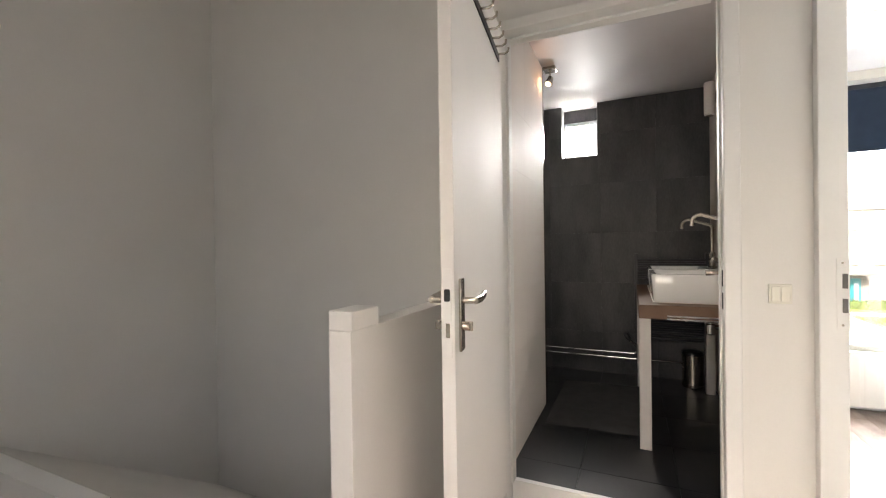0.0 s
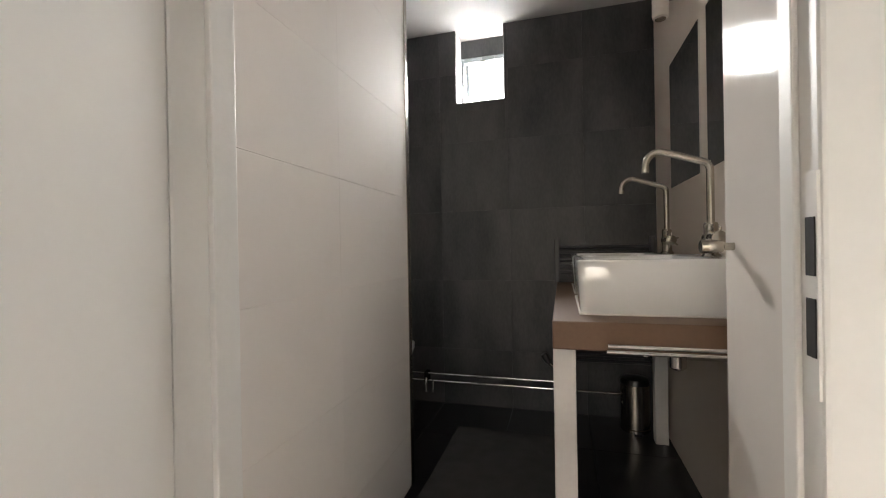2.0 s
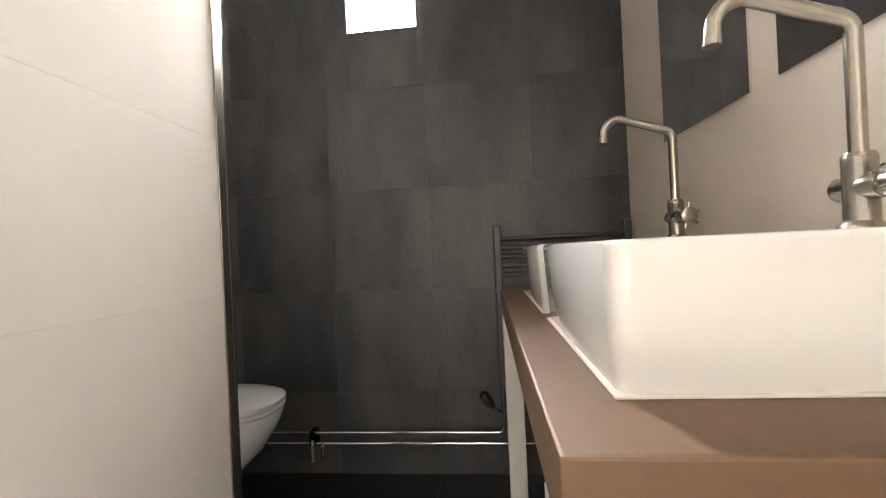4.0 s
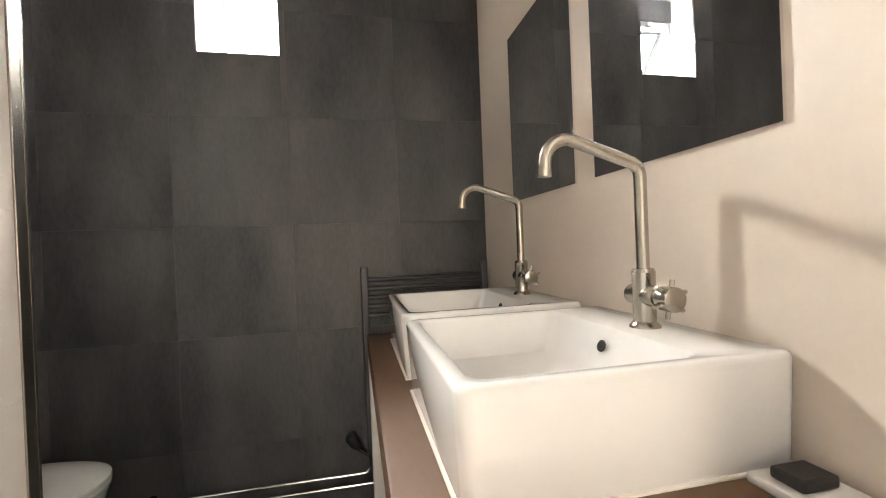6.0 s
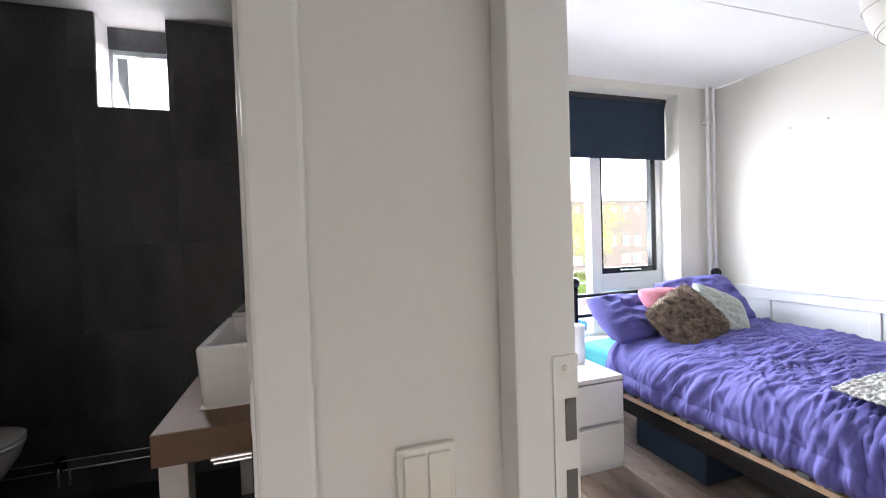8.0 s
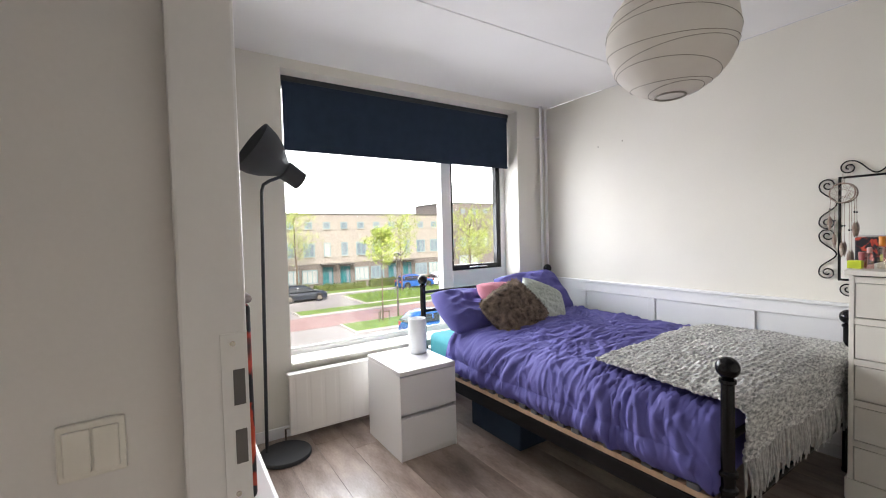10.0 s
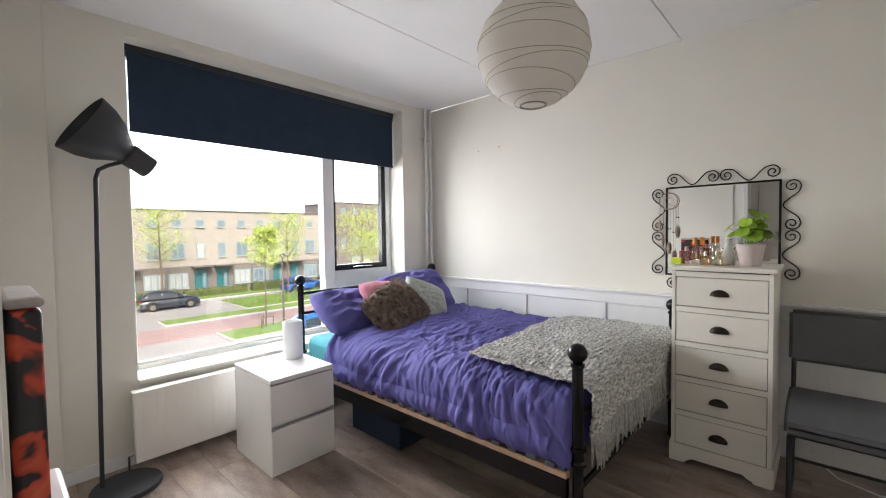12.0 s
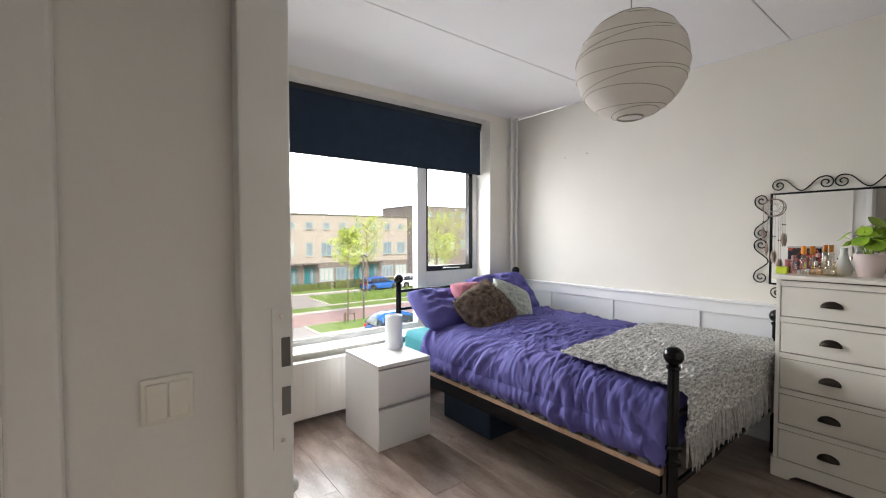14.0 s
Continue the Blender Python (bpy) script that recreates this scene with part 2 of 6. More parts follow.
cr.elements[0].position, cr.elements[0].color = 0.54, (0.012, 0.012, 0.015, 1)
cr.elements[1].position, cr.elements[1].color = 0.58, (0.50, 0.05, 0.02, 1)
e2 = cr.elements.new(0.72)
e2.color = (0.62, 0.12, 0.05, 1)
nt.links.new(where.outputs["Object"], blot.inputs["Vector"])
nt.links.new(blot.outputs["Fac"], ramp.inputs["Fac"])
nt.links.new(ramp.outputs["Color"], nt.nodes["Principled BSDF"].inputs["Base Color"])
BOX_TOP = mat("grey_striped_cloth", (0.50, 0.47, 0.45), (0.34, 0.30, 0.29), 0.8, scale=10, stretch=(1, 8, 1))
LAMP_WHITE = mat("lamp_white", (0.80, 0.76, 0.70), None, 0.35)
BULB = glow("lit_bulb", (1.0, 0.75, 0.45), 2.0)


# ---- mesh helpers ----
def box(bm, x0, x1, y0, y1, z0, z1, bev=0.0, seg=2):
    flat = bm.faces.layers.int.get("flat") or bm.faces.layers.int.new("flat")
    before = set(bm.faces)
    made = bmesh.ops.create_cube(bm, size=1)["verts"]
    for v in made:
        v.co = Vector((x0 + (v.co.x + .5) * (x1 - x0), y0 + (v.co.y + .5) * (y1 - y0), z0 + (v.co.z + .5) * (z1 - z0)))
    if bev:
        es = {e for v in made for e in v.link_edges}
        bmesh.ops.bevel(bm, geom=list(es), offset=bev, segments=seg, affect='EDGES', profile=0.5)
        for f in bm.faces:
            if f not in before:
                f.normal_update()
                f[flat] = int(max(abs(c) for c in f.normal) > 0.9999)
    return bm


def tube(bm, pts, r, seg=8, caps=True):
    """A round bar along points; r: one radius, or one for each point."""
    pts = [Vector(p) for p in pts]
    rad = r if isinstance(r, (list, tuple)) else [r] * len(pts)
    rings, side = [], None
    for i, p in enumerate(pts):
        d = (pts[min(i + 1, len(pts) - 1)] - pts[max(i - 1, 0)]).normalized()
        if side is None:
            side = d.orthogonal().normalized()
        side = (side - d * side.dot(d)).normalized()
        up = d.cross(side)
        rings.append([bm.verts.new(p + rad[i] * (math.cos(a) * side + math.sin(a) * up)) for a in (2 * math.pi * j / seg for j in range(seg))])
    for a, b in zip(rings, rings[1:]):
        for j in range(seg):
            bm.faces.new((a[j], a[(j + 1) % seg], b[(j + 1) % seg], b[j]))
    if caps:
        bm.faces.new(rings[0][::-1])
        bm.faces.new(rings[-1])
    return bm


def lathe(bm, profile, at=(0, 0, 0), seg=24, turn=None):
    """Turns a profile of (radius, height) round an upright axis at a place; turn: a matrix to lean it."""
    rings = []
    for r, z in profile:
        ring = []
        for j in range(seg):
            a = 2 * math.pi * j / seg
            p = Vector((max(r, 1e-4) * math.cos(a), max(r, 1e-4) * math.sin(a), z))
            ring.append(bm.verts.new((turn @ p if turn else p) + Vector(at)))
        rings.append(ring)
    for a, b in zip(rings, rings[1:]):
        for j in range(seg):
            bm.faces.new((a[j], a[(j + 1) % seg], b[(j + 1) % seg], b[j]))
    bm.faces.new(rings[0][::-1])
    bm.faces.new(rings[-1])
    return bm


def sheet(bm, nu, nv, f):
    """A grid of points f(u, v), u and v from 0 to 1."""
    g = [[bm.verts.new(f(i / nu, j / nv)) for j in range(nv + 1)] for i in range(nu + 1)]
    for i in range(nu):
        for j in range(nv):
            bm.faces.new((g[i][j], g[i + 1][j], g[i + 1][j + 1], g[i][j + 1]))
    return bm


def arc(c, r, a0, a1, n, u, v):
    """Points on an arc in the plane of u and v."""
    c, u, v = Vector(c), Vector(u), Vector(v)
    return [c + r * (math.cos(a) * u + math.sin(a) * v) for a in (radians(a0 + (a1 - a0) * i / n) for i in range(n + 1))]


def mesh_of(name, bm, material, smooth=40):
    me = bpy.data.meshes.new(name)
    bmesh.ops.recalc_face_normals(bm, faces=bm.faces)
    layer = bm.faces.layers.int.get("flat")
    curved = [not (layer and f[layer]) for f in bm.faces]
    if layer:
        bm.faces.layers.int.remove(layer)
    bm.to_mesh(me)
    bm.free()
    me.materials.append(material)
    if smooth:
        me.polygons.foreach_set("use_smooth", [True] * len(me.polygons))
        me.set_sharp_from_angle(angle=radians(smooth))
        me.polygons.foreach_set("use_smooth", curved)
    return me


def part(name, bm, material, parent=None, label="", smooth=40):
    ob = new(name, mesh_of(name, bm, material, smooth))
    if parent:
        ob.parent = parent
    return tagged(ob, label)


def thing(name, at, label, category, group="", kind="", turn=0):
    ob = new(name)
    ob.empty_display_size = 0.1
    ob.matrix_world = pose(*at, 0, 0, turn)
    return tagged(ob, label, category, group, kind)


def B():
    return bmesh.new()


def structure(name, bm, material, label, category, smooth=30):
    return tagged(part(name, bm, material, None, "", smooth), label, category, "", "structure")


def n3(x, y, z):
    return noise.noise(Vector((x, y, z)))


# ---- plan ----
CEILING = 2.6
BATH_FLOOR = 0.122
END_Y = -0.085          # hall face of the wall with the bathroom door
FAR_Y = 2.05            # tiled far wall of the bathroom
BATH_X = 2.12           # right wall of the bathroom
JAMB_L, JAMB_R, HEAD = 0.965, 1.85, 2.315
BED_X0, BED_X1, BED_Y1 = 2.225, 5.36, 2.2

# ---- hall ----
structure("hall_floor", box(B(), 0.80, 2.109, -3.0, -0.0, -0.2, 0), PLANK, "greige wood laminate floor of the landing", "floor")
bm = box(B(), 0.9, 2.225, -3.0, 0.02, CEILING, CEILING + 0.1)
box(bm, -1.2, 0.9, -3.0, 0.02, 3.5, 3.6)
box(bm, 0.9, 1.0, -3.0, END_Y, CEILING + 0.1, 3.5)
structure("hall_ceiling", bm, CEIL, "white painted ceiling of the landing", "ceiling")
bm = B()
box(bm, -1.2, JAMB_L - 0.06, END_Y, 0.02, -1.2, 3.5)
box(bm, JAMB_L - 0.06, JAMB_R + 0.058, END_Y, 0.02, HEAD + 0.05, CEILING)
box(bm, JAMB_R + 0.058, 2.133, END_Y, 0.02, 0, CEILING)
structure("wall_bathroom_side", bm, WALL_HALL, "off-white plastered wall beside the bathroom door", "wall")
structure("wall_stair", box(B(), -1.2, -1.08, -3.0, END_Y, -1.6, 3.5), WALL_HALL, "off-white plastered wall over the stairs", "wall")
# the opening in this unseen wall is added to let fill light in
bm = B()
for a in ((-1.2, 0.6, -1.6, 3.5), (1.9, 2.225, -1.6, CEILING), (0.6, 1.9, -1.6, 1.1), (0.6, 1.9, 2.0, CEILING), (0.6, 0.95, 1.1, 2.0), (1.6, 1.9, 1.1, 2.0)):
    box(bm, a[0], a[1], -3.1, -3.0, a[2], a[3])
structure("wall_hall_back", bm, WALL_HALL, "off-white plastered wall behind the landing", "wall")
bm = B()
v = [bm.verts.new(p) for p in ((-1.08, END_Y, -0.32), (0.795, END_Y, -0.32), (0.795, -1.25, 0.48), (-1.08, -1.25, 0.48), (-1.08, END_Y, -0.42), (0.795, END_Y, -0.42), (0.795, -1.25, 0.38), (-1.08, -1.25, 0.38))]
for f in ((0, 1, 2, 3), (4, 7, 6, 5), (0, 4, 5, 1), (1, 5, 6, 2), (2, 6, 7, 3), (3, 7, 4, 0)):
    bm.faces.new([v[i] for i in f])
structure("stair_bulkhead", bm, WALL_HALL, "sloping white boarding over the lower stair flight", "bulkhead")
structure("stair_upper_landing", box(B(), -1.08, 0.795, -3.0, -1.25, 0.2, 0.40), WALL_HALL, "white boarding beside the stairs", "bulkhead")

bal = thing("balustrade", (0.843, -0.64, 0), "white painted half-height wall beside the stairs", "balustrade", kind="structure")
part("panel", box(B(), -0.036, 0.034, -0.55, 0.55, 0, 1.084, 0.0015), WALL_HALL, bal)
part("post_cap", box(B(), -0.036, 0.040, -0.5515, -0.43, 1.0845, 1.136, 0.004), WALL_HALL, bal, "white block on the end of the half-height wall")

# bathroom door frame
fr = thing("door_frame", (1.4, -0.04, 0), "white painted wooden frame of the bathroom door", "door frame", kind="structure")
part("jamb", box(B(), JAMB_L - 0.06 - 1.4, JAMB_L - 1.4, -0.075, 0.06, 0, HEAD + 0.05, 0.006), FRAME_WHITE, fr)
part("jamb", box(B(), JAMB_R - 1.4, JAMB_R + 0.058 - 1.4, -0.075, -0.003, 0, HEAD + 0.05, 0.006), FRAME_WHITE, fr)
part("head", box(B(), JAMB_L - 1.4, JAMB_R - 1.4, -0.075, 0.06, HEAD, HEAD + 0.05, 0.006), FRAME_WHITE, fr)
part("stop", box(B(), JAMB_R - 0.008 - 1.4, JAMB_R - 1.4, -0.036, -0.003, BATH_FLOOR, HEAD - 0.002, 0.003), FRAME_WHITE, fr)
part("stop", box(B(), JAMB_L - 1.4, JAMB_L + 0.014 - 1.4, 0.0, 0.06, BATH_FLOOR, HEAD - 0.002, 0.003), FRAME_WHITE, fr)
part("stop", box(B(), JAMB_L + 0.016 - 1.4, JAMB_R - 0.016 - 1.4, 0.0, 0.06, HEAD - 0.014, HEAD - 0.001, 0.003), FRAME_WHITE, fr)
part("threshold", box(B(), JAMB_L - 1.4, JAMB_R - 1.4, 0.03, 0.06, 0, BATH_FLOOR + 0.004, 0.004), FRAME_WHITE, fr, "white riser up to the raised floor")
sp = part("strike_plate", box(B(), JAMB_R - 0.0025 - 1.4, JAMB_R + 0.001 - 1.4, -0.071, -0.045, 0.99, 1.24, 0.0005), FRAME_WHITE, fr, "painted strike plate")
part("slot", box(B(), JAMB_R - 0.004 - 1.4, JAMB_R - 1.4, -0.068, -0.05, 1.125, 1.19, 0.0005), HOLE_SHADE, sp)
part("slot", box(B(), JAMB_R - 0.004 - 1.4, JAMB_R - 1.4, -0.068, -0.05, 1.035, 1.10, 0.0005), HOLE_SHADE, sp)

# bathroom door, open into the hall
door = thing("door_1", (JAMB_L + 0.004, -0.12, 0.13), "white lacquered bathroom door standing open", "door", kind="structure", turn=7.2)
part("leaf", box(B(), -0.04, 0, -0.88, 0, 0, HEAD - 0.135, 0.003), GLOSS_WHITE, door)


def lever(parent, y, z, s, steel):
    """Long door plate with a lever, on the face at x = 0 (s = 1) or behind (s = -1)."""
    x = 0.0 if s > 0 else -0.04
    pl = part("door_plate", box(B(), min(x, x + s * 0.008), max(x, x + s * 0.008), y - 0.021, y + 0.021, z - 0.145, z + 0.063, 0.003), steel, parent, "long brushed steel door plate")
    bm = tube(B(), [(x + s * 0.006, y, z), (x + s * 0.045, y, z)], 0.0095, 12)
    tube(bm, [(x + s * 0.045, y - 0.008, z), (x + s * 0.05, y + 0.03, z + 0.001), (x + s * 0.05, y + 0.075, z + 0.004), (x + s * 0.047, y + 0.112, z + 0.009)], [0.0105, 0.0115, 0.0105, 0.009], 12)
    part("lever", bm, steel, pl)
    bm = lathe(B(), [(0.014, 0), (0.0135, 0.016), (0.011, 0.02)], (x + s * 0.008, y, z - 0.074), 16, Matrix.Rotation(s * math.pi / 2, 3, 'Y'))
    box(bm, min(x + s * .02, x + s * .036), max(x + s * .02, x + s * .036), y - 0.004, y + 0.004, z - 0.088, z - 0.060, 0.002)
    part("turn_knob", bm, steel, pl)
    for dz in (0.054, -0.135):
        part("screw", lathe(B(), [(0.004, 0), (0.004, 0.0012)], (x + s * 0.0085, y, z + dz), 10, Matrix.Rotation(s * math.pi / 2, 3, 'Y')), CHROME, pl)


lever(door, -0.82, 1.012, 1, STEEL)
lever(door, -0.82, 1.012, -1, STEEL)
lk = part("lock_plate", box(B(), -0.031, -0.009, -0.8825, -0.879, 0.86, 1.105, 0.0005), FRAME_WHITE, door, "white painted lock plate on the door edge")
part("latch", box(B(), -0.028, -0.012, -0.893, -0.882, 1.016, 1.05, 0.003), BLACK_PLASTIC, lk)
part("bolt", box(B(), -0.026, -0.014, -0.8835, -0.882, 0.915, 0.955, 0.0008), STEEL, lk)
hooks = thing("hook_rail", (JAMB_L + 0.004, -0.12, 2.14), "dark steel rail with coat hooks near the door top", "hook rail", turn=7.2)
part("rail", box(B(), 0.001, 0.006, -0.62, -0.10, -0.016, 0.016, 0.001), LAMP_METAL, hooks)
for i in range(7):
    y = -0.13 - 0.075 * i
    part("hook", tube(B(), [(0.006, y, 0.008), (0.035, y, 0.006), (0.05, y, 0.014), (0.052, y, 0.03)], 0.005, 8), STEEL, hooks)


def light_switch(at, turn):
    s = thing("light_switch", at, "ivory plastic double light switch on the wall", "light switch", turn=turn)
    part("plate", box(B(), -0.036, 0.036, -0.009, 0, -0.037, 0.037, 0.003), SWITCH, s)
    part("rocker", box(B(), -0.029, -0.001, -0.014, -0.008, -0.029, 0.029, 0.002), SWITCH, s)
    part("rocker", box(B(), 0.001, 0.029, -0.013, -0.008, -0.029, 0.029, 0.002), SWITCH, s)


light_switch((2.032, END_Y, 1.10), 0)

# bedroom door frame, in the side wall of the landing
bf = thing("door_frame", (2.168, -0.58, 0), "white painted wooden frame of the bedroom door", "door frame", kind="structure")
part("jamb", box(B(), -0.035, 0.050, 0.45, 0.495, 0, HEAD + 0.05, 0.005), FRAME_WHITE, bf)
part("jamb", box(B(), -0.035, 0.050, -0.495, -0.45, 0, HEAD + 0.05, 0.005), FRAME_WHITE, bf)
part("head", box(B(), -0.035, 0.050, -0.45, 0.45, HEAD, HEAD + 0.05, 0.005), FRAME_WHITE, bf)
sp = part("strike_plate", box(B(), 0.014, 0.049, 0.4475, 0.451, 0.985, 1.235, 0.0005), FRAME_WHITE, bf, "painted strike plate with two slots")
part("slot", box(B(), 0.029, 0.0445, 0.4462, 0.4475, 1.130, 1.182, 0.0004), SLOT, sp)
part("slot", box(B(), 0.029, 0.0445, 0.4462, 0.4475, 1.044, 1.094, 0.0004), SLOT, sp)
for dz in (1.0, 1.22):
    part("screw", lathe(B(), [(0.004, 0), (0.004, 0.001)], (0.030, 0.4475, dz), 10, Matrix.Rotation(math.pi / 2, 3, 'X')), STEEL, sp)
bm = B()
box(bm, 2.133, 2.212, -0.085, 0.02, 0, CEILING)
box(bm, 2.133, 2.212, -1.075, -0.085, HEAD + 0.05, CEILING)
box(bm, 2.133, 2.212, -3.0, -1.075, 0, CEILING)
structure("wall_bedroom_door", bm, WALL_HALL, "off-white wall with the bedroom doorway", "wall")

# ---- bathroom ----
structure("wall_between", box(B(), BATH_X + 0.012, BED_X0, 0.021, 2.5, 0, CEILING), WALL, "white painted wall between bathroom and bedroom", "wall")
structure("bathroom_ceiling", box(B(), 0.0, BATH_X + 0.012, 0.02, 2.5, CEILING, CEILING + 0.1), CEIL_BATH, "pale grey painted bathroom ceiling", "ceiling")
structure("bathroom_floor", box(B(), 0.0, BATH_X + 0.012, 0.021, FAR_Y + 0.01, -0.1, BATH_FLOOR - 0.006), GROUT_DARK, "dark grouted bathroom floor", "floor")
structure("wall_bath_left", box(B(), -0.1, 0.0, 0.021, 2.5, 0, CEILING), WHITE_TILE, "white tiled bathroom wall behind the toilet", "wall")
WX0, WX1, WZ0 = 0.92, 1.245, 2.115
bm = B()
box(bm, 0.0, WX0, FAR_Y + 0.01, 2.5, 0, CEILING)
box(bm, WX1, BATH_X + 0.012, FAR_Y + 0.01, 2.5, 0, CEILING)
box(bm, WX0, WX1, FAR_Y + 0.01, 2.5, 0, WZ0)
wall_far = structure("wall_bath_far", bm, GROUT_DARK, "bathroom wall of large dark slate tiles with a small high window", "wall")
part_wall = structure("wall_partition", box(B(), 0.83, 0.925, 0.022, 1.09, 0, CEILING), GROUT_LIGHT, "white tiled partition wall beside the toilet", "wall")
bm = box(B(), 0.829, 0.935, 1.09, 1.097, BATH_FLOOR, CEILING, 0.001)
box(bm, 0.925, 0.935, 1.064, 1.0895, BATH_FLOOR, CEILING, 0.001)
structure("partition_edge_trim", bm, STEEL, "slim grey metal edge strip", "trim")
bm = box(B(), 1.902, BATH_X + 0.012, 0.0215, 0.288, 0, CEILING)
closet = structure("wall_nib", bm, GROUT_LIGHT, "glossy white tiled wall end beside the doorway", "wall")
right_wall = structure("wall_bath_right", box(B(), BATH_X + 0.004, BATH_X + 0.011, 0.297, FAR_Y, BATH_FLOOR, CEILING), GROUT_LIGHT, "cream wall behind the washbasins", "wall")

# small window high in the far wall
win = thing("window_2", (1.0825, 2.19, WZ0), "small white framed bathroom window under the ceiling", "window", kind="structure")
h = CEILING - WZ0
bm = B()
for a in ((-0.162, -0.137, 0.0, h - 0.03), (0.137, 0.162, 0.0, h - 0.03)):
    box(bm, a[0], a[1], 0.02, 0.07, a[2], a[3], 0.004)
box(bm, -0.137, 0.137, 0.02, 0.07, 0.0, 0.022, 0.004)
box(bm, -0.137, 0.137, 0.02, 0.07, h - 0.15, h - 0.12, 0.004)
part("window_frame", bm, FRAME_GREY, win)
part("lintel_panel", box(B(), -0.162, 0.162, 0.012, 0.075, h - 0.12, h - 0.001, 0.003), DARK_TILE, win, "dark panel over the window")
for x in (-0.03, 0.06):
    part("hinge", box(B(), x, x + 0.02, 0.008, 0.022, h - 0.155, h - 0.125, 0.002), FRAME_GREY, win)
for x in (-0.095, 0.08):
    part("catch", box(B(), x, x + 0.016, 0.006, 0.022, 0.015, 0.04, 0.002), FRAME_GREY, win)
p = part("pane", box(B(), -0.137, 0.137, 0.04, 0.046, 0.022, h - 0.15), GLASS, win, "clear pane")
p.visible_shadow = False
part("window_sill", box(B(), -0.162, 0.162, -0.132, 0.019, 0.0005, 0.008, 0.002), FRAME_WHITE, win)
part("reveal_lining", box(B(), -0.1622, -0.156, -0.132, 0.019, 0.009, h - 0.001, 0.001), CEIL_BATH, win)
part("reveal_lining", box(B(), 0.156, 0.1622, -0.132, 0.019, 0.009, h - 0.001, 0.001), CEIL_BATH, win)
part("latch", box(B(), -0.02, 0.02, 0.005, 0.02, h - 0.165, h - 0.15, 0.003), STEEL, win)

# worktop on four legs
ct = thing("washstand", (1.837, 1.2, BATH_FLOOR), "brown laminate washstand worktop on grey legs", "washstand")
part("worktop", box(B(), -0.283, 0.282, -0.668, 0.60, 0.757, 0.835, 0.004), COUNTER, ct)
for x in (-0.283, 0.20):
    for y in (-0.62, 0.53):
        part("leg", box(B(), x, x + 0.062, y, y + 0.062, 0.0, 0.757, 0.003), LEG_GREY, ct)
rail = thing("towel_rail", (1.9, 0.50, 0.888), "chrome towel rails under the worktop edge", "towel rail")
for z in (-0.0, 0.02):
    part("bar", tube(B(), [(-0.21, -0.008 - z * 1.2, z), (0.20, -0.008 - z * 1.2, z)], 0.0055, 10), CHROME, rail)
for x in (-0.12, 0.16):
    part("bracket", box(B(), x - 0.006, x + 0.006, -0.012, 0.033, -0.008, 0.004, 0.002), CHROME, rail)


def basin(y):
    s = thing("washbasin", (1.866, y, 0.957), "white rectangular ceramic washbasin on the worktop", "washbasin", "washbasins")
    bm = B()
    X0, X1, Y0, Y1, H = -0.24, 0.25, -0.245, 0.245, 0.163
    ix0, ix1, iy0, iy1 = X0 + 0.028, 0.115, Y0 + 0.028, Y1 - 0.03

    def ring(x0, x1, y0, y1, z, r):
        out = []
        for cx, cy, a in ((x1 - r, y1 - r, 0), (x0 + r, y1 - r, 90), (x0 + r, y0 + r, 180), (x1 - r, y0 + r, 270)):
            for i in range(6):
                t = radians(a + 18 * i)
                out.append(bm.verts.new((cx + r * math.cos(t), cy + r * math.sin(t), z)))
        return out
    rs = [ring(X0 + 0.012, X1, Y0 + 0.012, Y1 - 0.012, 0, 0.02), ring(X0 + 0.008, X1, Y0 + 0.008, Y1 - 0.008, 0.01, 0.02),
          ring(X0, X1, Y0, Y1, H - 0.008, 0.022), ring(X0 + 0.0025, X1 - 0.002, Y0 + 0.0025, Y1 - 0.0025, H - 0.0022, 0.021), ring(X0 + 0.008, X1 - 0.006, Y0 + 0.008, Y1 - 0.008, H, 0.02),
          ring(ix0 - 0.004, ix1 + 0.004, iy0 - 0.004, iy1 + 0.004, H, 0.03), ring(ix0, ix1, iy0, iy1, H - 0.004, 0.03),
          ring(ix0 + 0.012, ix1 - 0.03, iy0 + 0.012, iy1 - 0.012, H - 0.09, 0.04), ring(ix0 + 0.05, ix1 - 0.08, iy0 + 0.05, iy1 - 0.05, H - 0.112, 0.05)]
    for a, b in zip(rs, rs[1:]):
        for j in range(24):
            bm.faces.new((a[j], a[(j + 1) % 24], b[(j + 1) % 24], b[j]))
    bm.faces.new(rs[-1])
    bm.faces.new(rs[0][::-1])
    part("bowl", bm, CERAMIC, s, "", 50)
    part("overflow", lathe(B(), [(0.011, 0), (0.011, 0.003)], (0.101, 0.0, H - 0.035), 16, Matrix.Rotation(-1.2, 3, 'Y')), HOLE_SHADE, s, "small dark overflow hole")
    part("drain", lathe(B(), [(0.022, 0), (0.02, 0.004), (0.006, 0.006)], (-0.06, 0.0, H - 0.1115), 16), CHROME, s)
    part("sealant", box(B(), X0 + 0.004, X1, Y0 + 0.004, Y1 - 0.004, -0.0, 0.004, 0.0015), WHITE_TILE, s, "worn white sealant line")


basin(0.888)
basin(1.448)


